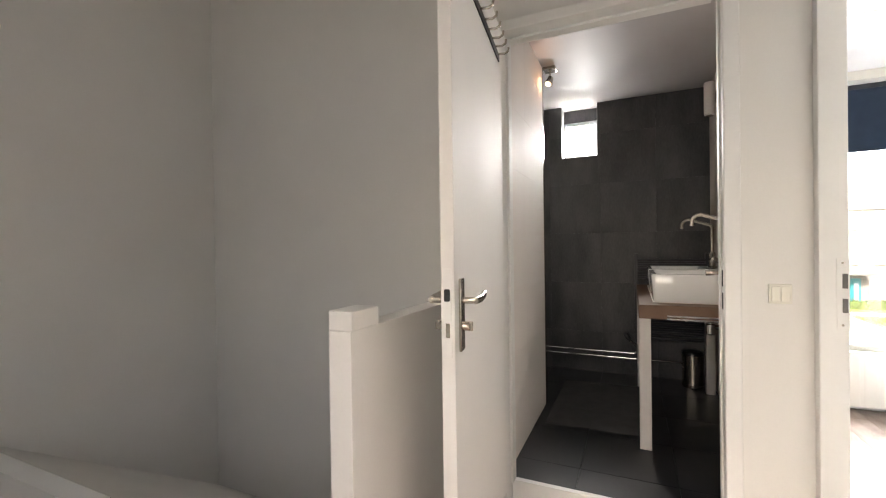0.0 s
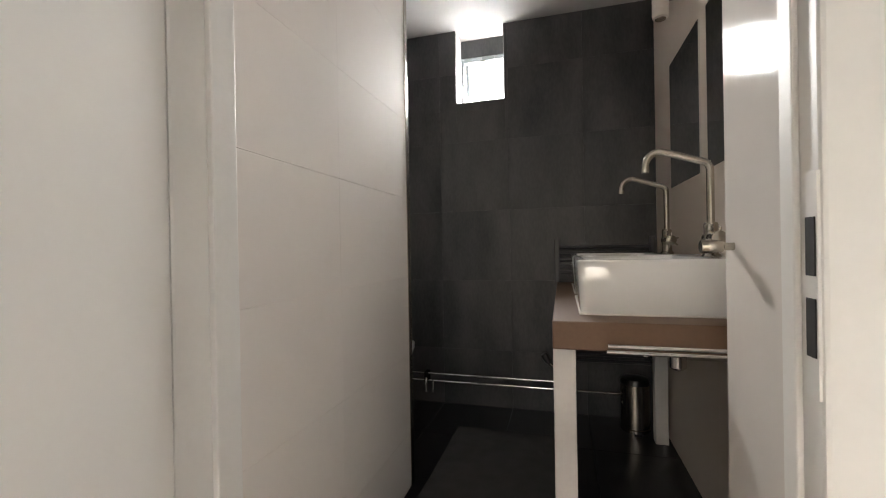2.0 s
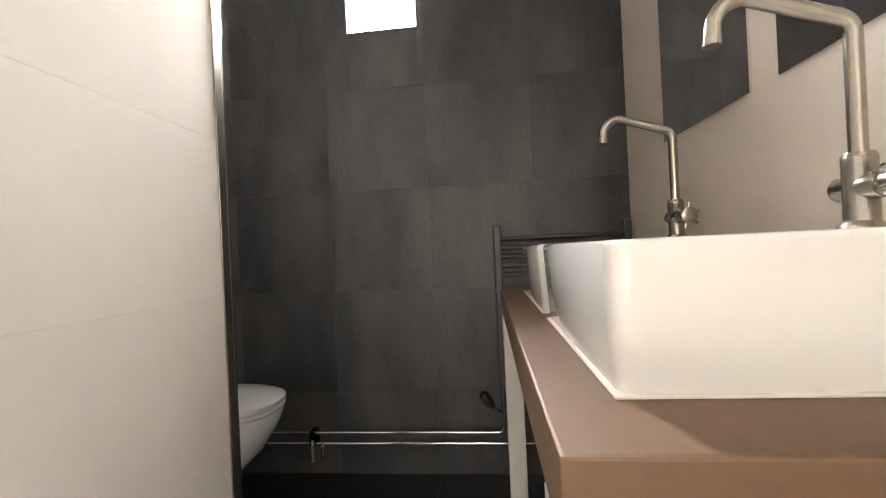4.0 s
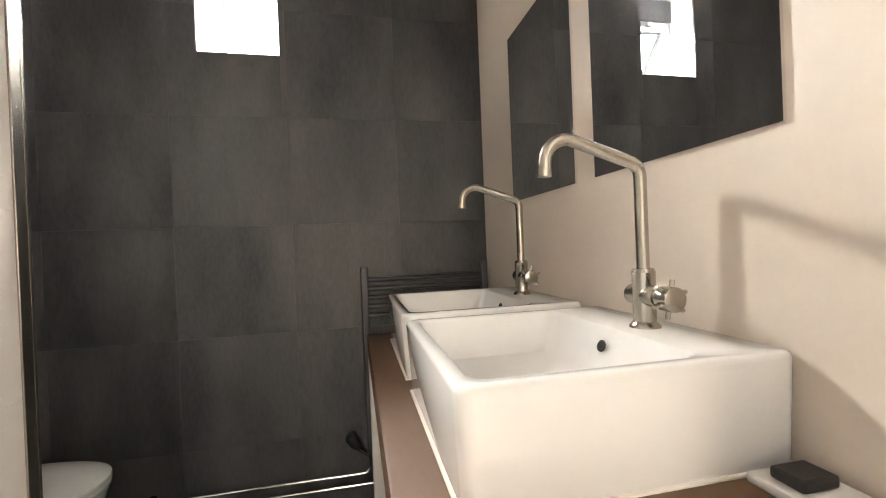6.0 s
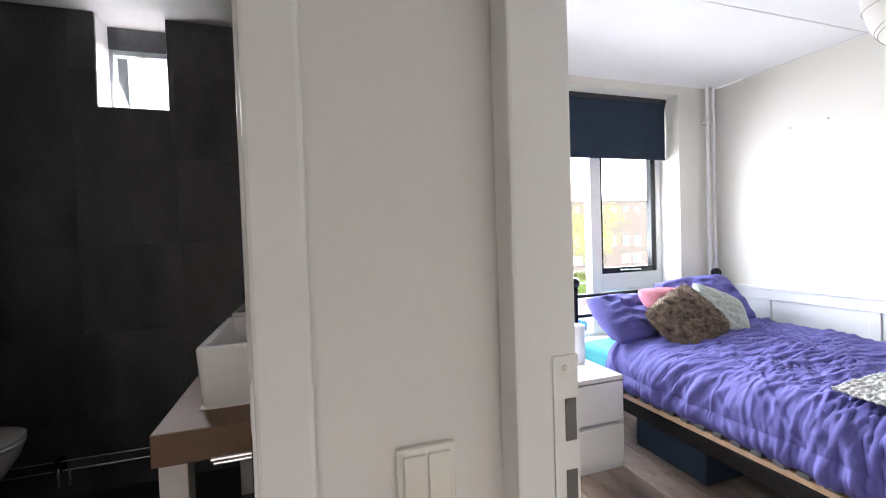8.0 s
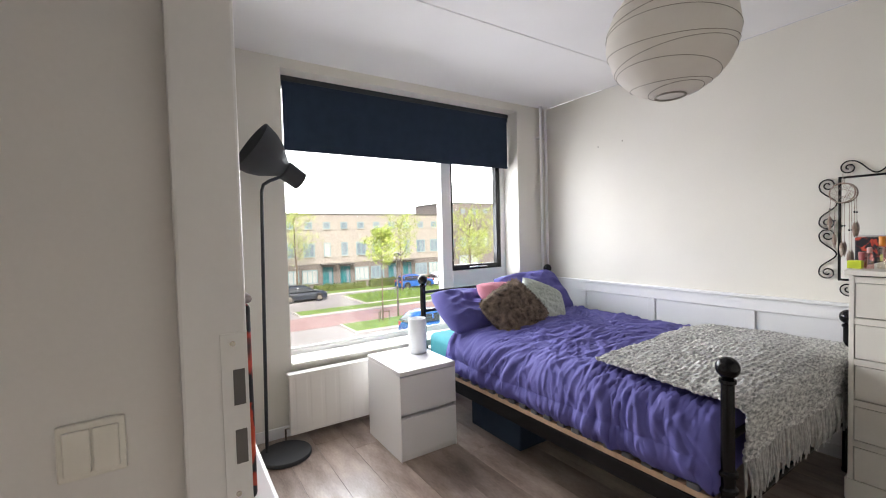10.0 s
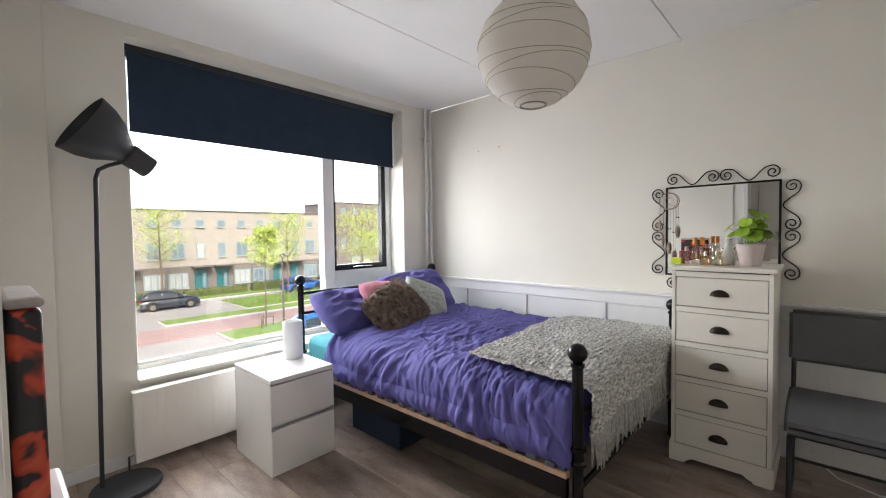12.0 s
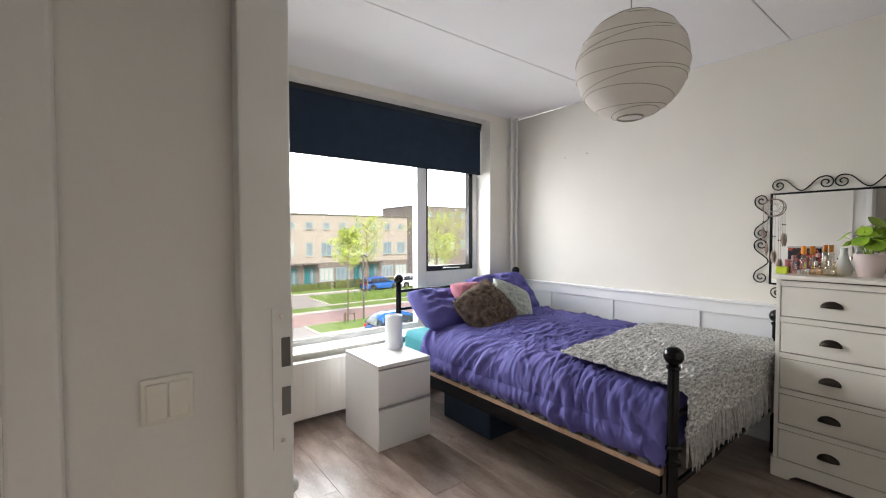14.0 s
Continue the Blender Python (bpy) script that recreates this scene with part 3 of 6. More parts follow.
def tap(y):
    s = thing("basin_tap", (2.041, y, 1.1205), "tall brushed steel basin mixer tap", "tap", "basin taps")
    part("base", lathe(B(), [(0.028, 0), (0.027, 0.004), (0.0205, 0.011), (0.0205, 0.10), (0.021, 0.101), (0.018, 0.108)], (0, 0, 0), 24), STEEL, s)
    pts = [(0, 0, 0.105), (0, 0, 0.20), (0, 0, 0.278)]
    pts += arc((-0.028, 0, 0.278), 0.028, 0, 62, 5, (1, 0, 0), (0, 0, 1))
    pts += arc((-0.146, 0, 0.302), 0.042, 70, 180, 9, (1, 0, 0), (0, 0, 1))
    pts += [(-0.188, 0, 0.296), (-0.189, 0, 0.286)]
    part("spout", tube(B(), pts, 0.0115, 14), STEEL, s)
    part("nozzle", tube(B(), [(-0.189, 0, 0.292), (-0.1895, 0, 0.278)], 0.0128, 14), STEEL, s)
    part("body", tube(B(), [(0.0, 0.036, 0.058), (0.0, 0.034, 0.058), (0.0, -0.036, 0.058), (0.0, -0.038, 0.058)], [0.017, 0.0185, 0.0185, 0.017], 18), STEEL, s)
    wh = part("hand_wheel", tube(B(), [(0, -0.036, 0.058), (0, -0.05, 0.058), (0, -0.051, 0.058), (0, -0.078, 0.058), (0, -0.08, 0.058)], [0.012, 0.012, 0.0215, 0.0215, 0.019], 20), STEEL, s)
    for i in range(6):
        a = radians(60 * i + 20)
        d = Vector((math.cos(a), 0, math.sin(a)))
        part("spoke", tube(B(), [Vector((0, -0.065, 0.058)) + d * 0.02, Vector((0, -0.065, 0.058)) + d * 0.034], [0.0045, 0.0038], 8), STEEL, wh)
    return s


first_tap = tap(0.862)
copy_thing(first_tap, pose(2.041, 1.444, 1.1205))


def mirror_plate(y0, y1):
    s = thing("wall_mirror", (BATH_X, (y0 + y1) / 2, 1.44), "frameless rectangular wall mirror over the washbasin", "mirror", "bathroom mirrors")
    w = (y1 - y0) / 2
    part("glass", box(B(), -0.007, -0.001, -w, w, 0, 0.61), MIRROR, s)
    part("backing", box(B(), -0.001, 0.003, -w + 0.004, w - 0.004, 0.004, 0.606), STEEL, s)


mirror_plate(0.654, 1.123)
mirror_plate(1.217, 1.671)

wl = thing("wall_lamp", (BATH_X, 1.52, 2.34), "white cylinder wall lamp, switched off", "wall lamp")
part("shade", tube(B(), [(-0.075, 0, -0.118), (-0.075, 0, -0.108), (-0.075, 0, 0.108), (-0.075, 0, 0.118)], [0.033, 0.036, 0.036, 0.033], 24), LAMP_WHITE, wl)
part("bracket", box(B(), -0.045, 0.003, -0.055, 0.02, -0.035, 0.035, 0.003), STEEL, wl)
part("lens", lathe(B(), [(0.022, 0), (0.024, 0.004), (0.018, 0.006)], (-0.075, 0, -0.1265), 16), STEEL, wl)

cs = thing("ceiling_spotlight", (0.985, 1.10, CEILING), "small swivel ceiling spotlight glowing warm", "spotlight")
part("canopy", box(B(), -0.045, 0.045, -0.045, 0.045, -0.022, 0, 0.004), STEEL, cs)
part("arm", tube(B(), [(0, 0, -0.02), (0, 0, -0.07)], 0.006, 10), STEEL, cs)
lean = Matrix.Rotation(radians(150), 3, 'X') @ Matrix.Rotation(radians(-12), 3, 'Y')
part("head", lathe(B(), [(0.012, -0.02), (0.022, -0.012), (0.026, 0.02), (0.028, 0.045), (0.024, 0.046)], (0, -0.005, -0.085), 18, lean), STEEL, cs)
part("bulb", lathe(B(), [(0.02, 0.0465), (0.017, 0.051), (0.008, 0.053)], (0, -0.005, -0.085), 14, lean), BULB, cs)

kn = thing("towel_hook", (1.895, 0.255, 1.156), "round brushed steel towel hook on the tiled wall end", "towel hook")
part("stem", tube(B(), [(0, 0, 0), (-0.02, 0, 0)], 0.0075, 12), STEEL, kn)
part("knob", tube(B(), [(-0.018, 0, 0), (-0.02, 0, 0), (-0.054, 0, 0), (-0.056, 0, 0)], [0.0095, 0.0115, 0.0135, 0.012], 18), STEEL, kn)

soap = thing("soap_dish", (2.06, 0.598, 0.957), "white ceramic soap dish with a black soap bar", "soap dish")
part("dish", box(B(), -0.045, 0.045, -0.045, 0.045, 0, 0.014, 0.005), CERAMIC, soap)
so = thing("soap_bar", (2.058, 0.60, 0.971), "black bar of soap on the white dish", "soap")
part("bar", box(B(), -0.028, 0.028, -0.022, 0.022, 0.0, 0.016, 0.004), BLACK_PLASTIC, so)

# towel radiator on the far wall
tr = thing("towel_radiator", (1.824, FAR_Y, 0.42), "anthracite ladder towel radiator behind the washstand", "radiator")
for x in (-0.27, 0.266):
    part("upright", box(B(), x - 0.016, x + 0.016, -0.055, -0.02, 0, 0.79, 0.006), RAD_DARK, tr)
for i in range(15):
    z = 0.05 + 0.038 * (i % 5) + 0.265 * (i // 5)
    part("rung", tube(B(), [(-0.258, -0.045, z), (0.254, -0.045, z)], 0.011, 10), RAD_DARK, tr)
for x in (-0.2, 0.2):
    part("bracket", box(B(), x - 0.01, x + 0.01, -0.036, 0, 0.55, 0.57, 0.002), RAD_DARK, tr)
vl = part("valve", tube(B(), [(-0.27, -0.038, 0.012), (-0.27, -0.038, -0.03), (-0.33, -0.05, 0.02)], 0.008, 10), CHROME, tr, "chrome thermostat valve")
part("valve_head", tube(B(), [(-0.325, -0.05, 0.02), (-0.338, -0.054, 0.04), (-0.358, -0.06, 0.074), (-0.362, -0.061, 0.08)], [0.014, 0.022, 0.022, 0.016], 16), BLACK_PLASTIC, vl, "black valve head")
pp = thing("heating_pipes", (0.9, FAR_Y, BATH_FLOOR), "chrome heating pipes along the dark tiled wall", "pipes")
part("pipe", tube(B(), [(-0.85, -0.045, 0.205), (0.62, -0.045, 0.205)] + arc((0.62, -0.045, 0.235), 0.03, -90, 0, 5, (1, 0, 0), (0, 0, 1)) + [(0.65, -0.045, 0.30)], 0.0072, 10), CHROME, pp)
part("pipe", tube(B(), [(-0.85, -0.045, 0.158), (1.05, -0.045, 0.158)], 0.0072, 10), CHROME, pp)
for x in (-0.20, -0.155):
    part("branch", tube(B(), [(x, -0.045, 0.158 if x > -0.18 else 0.205), (x, -0.06, 0.15), (x, -0.06, 0.085)], 0.008, 10), CHROME, pp)
part("clamp", box(B(), -0.215, -0.19, -0.06, 0.0, 0.15, 0.215, 0.003), BLACK_METAL, pp)

bn = thing("pedal_bin", (1.965, 1.90, BATH_FLOOR), "small steel pedal bin with a black lid", "bin")
part("body", lathe(B(), [(0.072, 0), (0.078, 0.006), (0.078, 0.02), (0.075, 0.022), (0.075, 0.262)], (0, 0, 0), 28), STEEL, bn)
part("lid", lathe(B(), [(0.079, 0.262), (0.079, 0.275), (0.07, 0.292), (0.03, 0.302), (0.001, 0.304)], (0, 0, 0), 28), BLACK_PLASTIC, bn, "domed black lid")
part("pedal", box(B(), -0.02, 0.02, -0.11, -0.07, 0.004, 0.016, 0.003), BLACK_PLASTIC, bn)
trap = thing("basin_trap", (1.95, 0.90, 0.90), "chrome bottle trap under the washbasin", "drain trap")
part("trap", lathe(B(), [(0.016, -0.02), (0.016, -0.09), (0.026, -0.095), (0.026, -0.15), (0.018, -0.157)], (0, 0, 0), 16), CHROME, trap)
part("outlet", tube(B(), [(0.02, 0, -0.11), (0.16, 0, -0.11)], 0.014, 12), CHROME, trap)

mt = B()
sheet(mt, 24, 40, lambda u, v: Vector((0.99 + 0.62 * u + 0.004 * n3(v * 5, 0, 0), 0.735 + 0.965 * v + 0.006 * n3(u * 4, 3, 0), BATH_FLOOR + 0.004 + 0.009 * min(1, 12 * min(u, 1 - u, v, 1 - v)) + 0.002 * n3(u * 9, v * 14, 5))))
tagged(part("bath_mat", mt, MAT_GREY), "dark grey cotton bath mat on the tiles", "bath mat")

# wall-hung toilet
to = thing("toilet", (0.39, 1.69, BATH_FLOOR + 0.045), "white wall-hung toilet with a closed lid", "toilet")


def bowl_ring(bm, r, z, back, front, seg=36):
    out = []
    for j in range(seg):
        a = 2 * math.pi * j / seg
        c, s2 = math.cos(a), math.sin(a)
        x = (front if c > 0 else -back) * abs(c) ** (0.75 if c > 0 else 0.35)
        out.append(bm.verts.new((x, r * math.copysign(abs(s2) ** 0.85, s2), z)))
    return out


def stacked(rows):
    bm = B()
    rs = [bowl_ring(bm, *row) for row in rows]
    for a, b in zip(rs, rs[1:]):
        for j in range(len(a)):
            bm.faces.new((a[j], a[(j + 1) % len(a)], b[(j + 1) % len(a)], b[j]))
    bm.faces.new(rs[0][::-1])
    bm.faces.new(rs[-1])
    return bm


part("bowl", stacked([(0.10, 0.07, 0.34, 0.05), (0.125, 0.14, 0.34, 0.15), (0.155, 0.24, 0.34, 0.25), (0.172, 0.34, 0.34, 0.31), (0.178, 0.385, 0.34, 0.325)]), CERAMIC, to)
part("seat", stacked([(0.178, 0.388, 0.2, 0.325), (0.182, 0.394, 0.2, 0.33), (0.182, 0.402, 0.2, 0.33), (0.178, 0.406, 0.2, 0.326)]), CERAMIC, to)
part("lid", stacked([(0.180, 0.408, 0.2, 0.328), (0.183, 0.413, 0.2, 0.331), (0.182, 0.424, 0.2, 0.33), (0.165, 0.432, 0.18, 0.31), (0.08, 0.435, 0.1, 0.2)]), CERAMIC, to)

# ---- bedroom shell ----
structure("wall_bed_west", box(B(), 2.2125, BED_X0, 0.0205, 0.021, 0, CEILING), WALL, "white painted bedroom wall", "wall")
structure("wall_bed_east", box(B(), BED_X1, BED_X1 + 0.15, -1.9, 2.6, -0.1, CEILING), WALL, "off-white painted wall over the wainscot", "wall")
structure("wall_bed_south", box(B(), 2.2125, BED_X1, -1.9, -1.8, -0.1, CEILING), WALL, "white painted bedroom wall", "wall")
BX0, BX1, BZ0, BZ1 = 2.80, 4.965, 0.49, 2.53
bm = B()
box(bm, BED_X0, BX0, BED_Y1, 2.5, -0.1, CEILING)
box(bm, BX1, BED_X1, BED_Y1, 2.5, -0.1, CEILING)
box(bm, BX0, BX1, BED_Y1, 2.5, -0.1, BZ0)
box(bm, BX0, BX1, BED_Y1, 2.5, BZ1, CEILING)
structure("wall_bed_window", bm, WALL, "white painted wall around the wide bedroom window", "wall")
structure("corner_casing", box(B(), BED_X0, 2.45, 2.14, BED_Y1, 0, CEILING, 0.003), WALL, "white boxed-in pipe casing in the corner", "casing")
structure("bedroom_floor", box(B(), 2.105, BED_X1, -1.8, BED_Y1, -0.15, -0.012), PLANK_BED, "greige wood laminate bedroom floor", "floor")
bm = B()
for y0, y1 in ((-1.8, -0.113), (-0.108, 1.133), (1.138, BED_Y1 + 0.3)):
    box(bm, 2.212, BED_X1, y0, y1, CEILING, CEILING + 0.08, 0.003, 1)
box(bm, 2.212, BED_X1, -1.8, BED_Y1 + 0.3, CEILING + 0.012, CEILING + 0.1)
structure("bedroom_ceiling", bm, CEIL, "white ceiling of wide concrete slabs with open seams", "ceiling")
structure("roof_slab", box(B(), 1.01, BED_X1 + 0.2, -3.2, 2.5, CEILING + 0.11, CEILING + 0.4), CEIL, "concrete slab over the storey", "roof")
bm = B()
box(bm, BED_X1 - 0.014, BED_X1, -1.8, BED_Y1, 0, 0.075, 0.003)
box(bm, 2.45, BED_X1 - 0.014, BED_Y1 - 0.014, BED_Y1, 0, 0.075, 0.003)
structure("baseboard", bm, WAINSCOT, "white painted baseboard", "baseboard")

wc = thing("wainscot", (BED_X1, 0.2, 0), "white painted panelled wainscot along the wall", "wainscot", kind="structure")
part("cap_rail", box(B(), -0.032, 0, -2.0, 2.0, 0.896, 0.916, 0.004), WAINSCOT, wc)
part("top_rail", box(B(), -0.014, 0, -2.0, 2.0, 0.812, 0.895, 0.003), WAINSCOT, wc)
part("backing", box(B(), -0.003, 0, -2.0, 2.0, 0.076, 0.812, 0.0), WAINSCOT, wc)
part("bottom_rail", box(B(), -0.0145, -0.0005, -2.0, 2.0, 0.076, 0.18, 0.003), WAINSCOT, wc)
for y in (1.76, 1.10, 0.415, -0.25, -0.83, -1.48):
    part("stile", box(B(), -0.0135, -0.0005, y - 0.03 - 0.2, y + 0.03 - 0.2, 0.181, 0.811, 0.003), WAINSCOT, wc)

# ---- bedroom window ----
wd = thing("window_1", (3.88, 2.40, BZ0), "wide white framed bedroom window with a side casement", "window", kind="structure")
L, R, T = BX0 - 3.88, BX1 - 3.88, BZ1 - BZ0
bm = B()
box(bm, L, L + 0.045, 0, 0.08, 0, T, 0.004)
box(bm, R - 0.055, R, 0, 0.08, 0, T, 0.004)
box(bm, L + 0.045, R - 0.055, 0, 0.08, 0, 0.045, 0.004)
box(bm, L + 0.045, R - 0.055, 0, 0.08, T - 0.05, T, 0.004)
box(bm, 0.325, 0.43, -0.005, 0.08, 0.045, T - 0.05, 0.005)
part("window_frame", bm, FRAME_WHITE, wd)
bm = B()
box(bm, 0.43, R - 0.055, 0.01, 0.07, 0.046, 0.40, 0.004)
box(bm, 0.43, R - 0.055, -0.006, 0.075, 0.40, 0.535, 0.006)
part("lower_panel", bm, FRAME_WHITE, wd, "white panel under the casement")
bm = B()
cx0, cx1, cz0, cz1 = 0.432, R - 0.057, 0.537, T - 0.052
box(bm, cx0, cx0 + 0.022, 0.005, 0.06, cz0, cz1, 0.003)
box(bm, cx1 - 0.05, cx1, 0.005, 0.06, cz0, cz1, 0.003)
box(bm, cx0 + 0.022, cx1 - 0.05, 0.005, 0.06, cz0, cz0 + 0.05, 0.003)
box(bm, cx0 + 0.022, cx1 - 0.05, 0.005, 0.06, cz1 - 0.05, cz1, 0.003)
sash = part("casement", bm, BLACK_METAL, wd, "dark grey casement sash")
part("stay_handle", tube(B(), [(0.62, -0.004, cz0 + 0.022), (0.66, -0.014, cz0 + 0.026), (0.82, -0.014, cz0 + 0.026), (0.84, -0.004, cz0 + 0.022)], 0.006, 8), CHROME, sash)
bm = tube(B(), [(0.425, -0.008, 0.64), (0.425, -0.045, 0.64)], 0.007, 8)
tube(bm, [(0.425, -0.045, 0.635), (0.43, -0.045, 0.70), (0.418, -0.042, 0.76)], 0.007, 8)
part("window_handle", bm, STEEL, wd)
for x0, x1, z0, z1 in ((L + 0.045, 0.325, 0.045, T - 0.05), (cx0 + 0.022, cx1 - 0.05, cz0 + 0.05, cz1 - 0.05)):
    p = part("pane", box(B(), x0, x1, 0.03, 0.036, z0, z1), GLASS, wd, "clear window pane")
    p.visible_shadow = False
part("glazing_bead", box(B(), L + 0.046, 0.324, 0.006, 0.028, 0.046, 0.062, 0.003), FRAME_WHITE, wd)
part("window_sill", box(B(), L + 0.0, R - 0.0, -0.245, -0.001, -0.002, 0.014, 0.004), WALL, wd, "white tiled window sill")

bl = thing("roller_blind", (3.895, 2.335, 2.0), "dark navy roller blind pulled partly down", "roller blind")
part("cloth", sheet(B(), 40, 6, lambda u, v: Vector((-1.06 + 2.12 * u, 0.004 * math.sin(u * 9) * (1 - v), 0.012 + 0.47 * v))), BLIND, bl)
part("bottom_bar", box(B(), -1.06, 1.06, -0.006, 0.008, 0.0, 0.018, 0.003), BLIND, bl)
part("roll", tube(B(), [(-1.062, 0.022, 0.487), (1.062, 0.022, 0.487)], 0.026, 20), BLIND, bl)
part("fascia", box(B(), -1.07, 1.07, -0.012, 0.0, 0.492, 0.529, 0.003), LAMP_METAL, bl)
part("bracket", box(B(), 1.0625, 1.069, -0.004, 0.05, 0.455, 0.528, 0.001), LAMP_METAL, bl)
part("bracket", box(B(), -1.069, -1.0625, -0.004, 0.05, 0.455, 0.528, 0.001), LAMP_METAL, bl)

pv = thing("riser_pipes", (5.27, 2.15, 0), "white painted heating pipes rising in the corner", "pipes")
for x in (-0.035, 0.03):
    part("pipe", tube(B(), [(x, 0, 0), (x, 0, CEILING)], 0.014, 12), FRAME_WHITE, pv)
for z in (0.9, 2.3):
    part("clip", box(B(), -0.055, 0.05, -0.004, 0.05, z - 0.008, z + 0.008, 0.002), FRAME_WHITE, pv)

# panel radiator
pr = thing("panel_radiator", (3.35, 2.12, 0.05), "white panel radiator under the window sill", "radiator")
bm = B()


def rad_front(u, v):
    x = -0.595 + 1.19 * u
    w = max(0.0, math.sin(u * 24 * math.pi)) ** 4
    inner = 1.0 if 0.08 < v < 0.92 else 0.0
    return Vector((x, -0.052 + 0.003 * w * inner, 0.005 + 0.395 * v))


sheet(bm, 216, 12, rad_front)
box(bm, -0.6, 0.6, -0.0505, -0.038, 0, 0.41, 0.004)
part("front_panel", bm, RAD_WHITE, pr)
part("rear_panel", box(B(), -0.59, 0.59, 0.02, 0.034, 0.005, 0.405, 0.003), RAD_WHITE, pr)
bm = B()
box(bm, -0.6, 0.6, -0.037, 0.019, 0.395, 0.408, 0.002)
part("top_grille", bm, RAD_WHITE, pr)
for x in (-0.45, 0.45):
    part("bracket", box(B(), x - 0.015, x + 0.015, 0.034, 0.08, 0.05, 0.36, 0.001), RAD_WHITE, pr)
part("valve", tube(B(), [(-0.6, -0.01, 0.04), (-0.625, -0.01, 0.04), (-0.625, -0.01, -0.05)], 0.007, 8), CHROME, pr)

# ---- bedside cabinet ----
ns = thing("nightstand", (3.44, 1.66, 0), "white two-drawer nightstand beside the bed", "nightstand")
part("body", box(B(), -0.198, 0.198, -0.20, 0.24, 0.0, 0.522, 0.002), CABINET_WHITE, ns)
part("plinth", box(B(), -0.199, 0.199, -0.232, -0.205, 0.0, 0.03, 0.001), CABINET_WHITE, ns)
part("side", box(B(), -0.2, -0.1985, -0.244, 0.24, 0.0, 0.523, 0.0005), CABINET_WHITE, ns)
part("side", box(B(), 0.1985, 0.2, -0.244, 0.24, 0.0, 0.523, 0.0005), CABINET_WHITE, ns)
part("top", box(B(), -0.20, 0.20, -0.246, 0.24, 0.524, 0.55, 0.003), CABINET_WHITE, ns)
part("drawer", box(B(), -0.198, 0.198, -0.246, -0.21, 0.035, 0.262, 0.003), CABINET_WHITE, ns)
part("drawer", box(B(), -0.198, 0.198, -0.246, -0.21, 0.288, 0.515, 0.003), CABINET_WHITE, ns)
cd = thing("table_lamp", (3.55, 1.74, 0.55), "frosted white cylinder table lamp, switched off", "lamp")
part("glass", lathe(B(), [(0.058, 0), (0.062, 0.006), (0.062, 0.236), (0.058, 0.24), (0.054, 0.236), (0.054, 0.05)], (0, 0, 0), 28), CANDLE, cd)

# ---- bed ----
BX, BY, BW, BL = 3.80, -0.10, 1.46, 2.18
bed = thing("bed", (BX + BW / 2, BY + BL / 2, 0), "black metal double bed frame with ball finials", "bed")


def post(x, y, h):
    pr2 = [(0.024, 0), (0.026, 0.01), (0.022, 0.02), (0.022, 0.40), (0.034, 0.405), (0.034, 0.417), (0.024, 0.424), (0.024, 0.46), (0.034, 0.465), (0.034, 0.477), (0.023, 0.484), (0.022, h - 0.10), (0.028, h - 0.095), (0.028, h - 0.082), (0.014, h - 0.075), (0.016, h - 0.066)]
    pr2 += [(max(0.040 * math.sin(a), 0.001), h - 0.040 - 0.040 * math.cos(a)) for a in (0.6 + 2.5 * i / 8 for i in range(9))]
    return lathe(B(), pr2, (x, y, 0), 18)


hw, hl = BW / 2, BL / 2
for x in (-hw, hw - 0.04):
    part("post", post(x, -hl, 0.90), BLACK_METAL, bed)
    part("post", post(x, hl, 1.05), BLACK_METAL, bed)
for x in (-hw - 0.045, hw - 0.055):
    part("side_rail", box(B(), x, x + 0.03, -hl + 0.03, hl - 0.03, 0.265, 0.345, 0.004), BLACK_METAL, bed)
    part("slat_frame", box(B(), x + 0.004, x + 0.04, -hl + 0.03, hl - 0.03, 0.3465, 0.375, 0.003), SLAT_WOOD, bed, "light wooden slat base edge")
for z, y in ((0.30, -hl), (0.60, -hl), (0.30, hl), (0.76, hl), (0.91, hl)):
    part("cross_rail", tube(B(), [(-hw + 0.0, y, z), (hw - 0.04, y, z)], 0.013, 10), BLACK_METAL, bed)
for i in range(10):
    x = -hw + 0.26 + i * 0.105
    part("head_bar", tube(B(), [(x, hl, 0.76), (x, hl, 0.91)], 0.006, 8), BLACK_METAL, bed)
for i in range(22):
    y = -hl + 0.1 + i * 0.092
    part("slat_cap", box(B(), -hw - 0.05, -hw + 0.02, y - 0.024, y + 0.024, 0.3755, 0.400, 0.005), CHAIR_GREY, bed, "dark grey rubber slat cap")
mattress = thing("mattress", (BX + BW / 2 - 0.02, BY + BL / 2, 0.394), "teal sheeted mattress under the duvet", "mattress")
part("core", box(B(), -0.69, 0.70, -1.00, 1.06, 0.008, 0.20, 0.05, 4), TEAL, mattress)


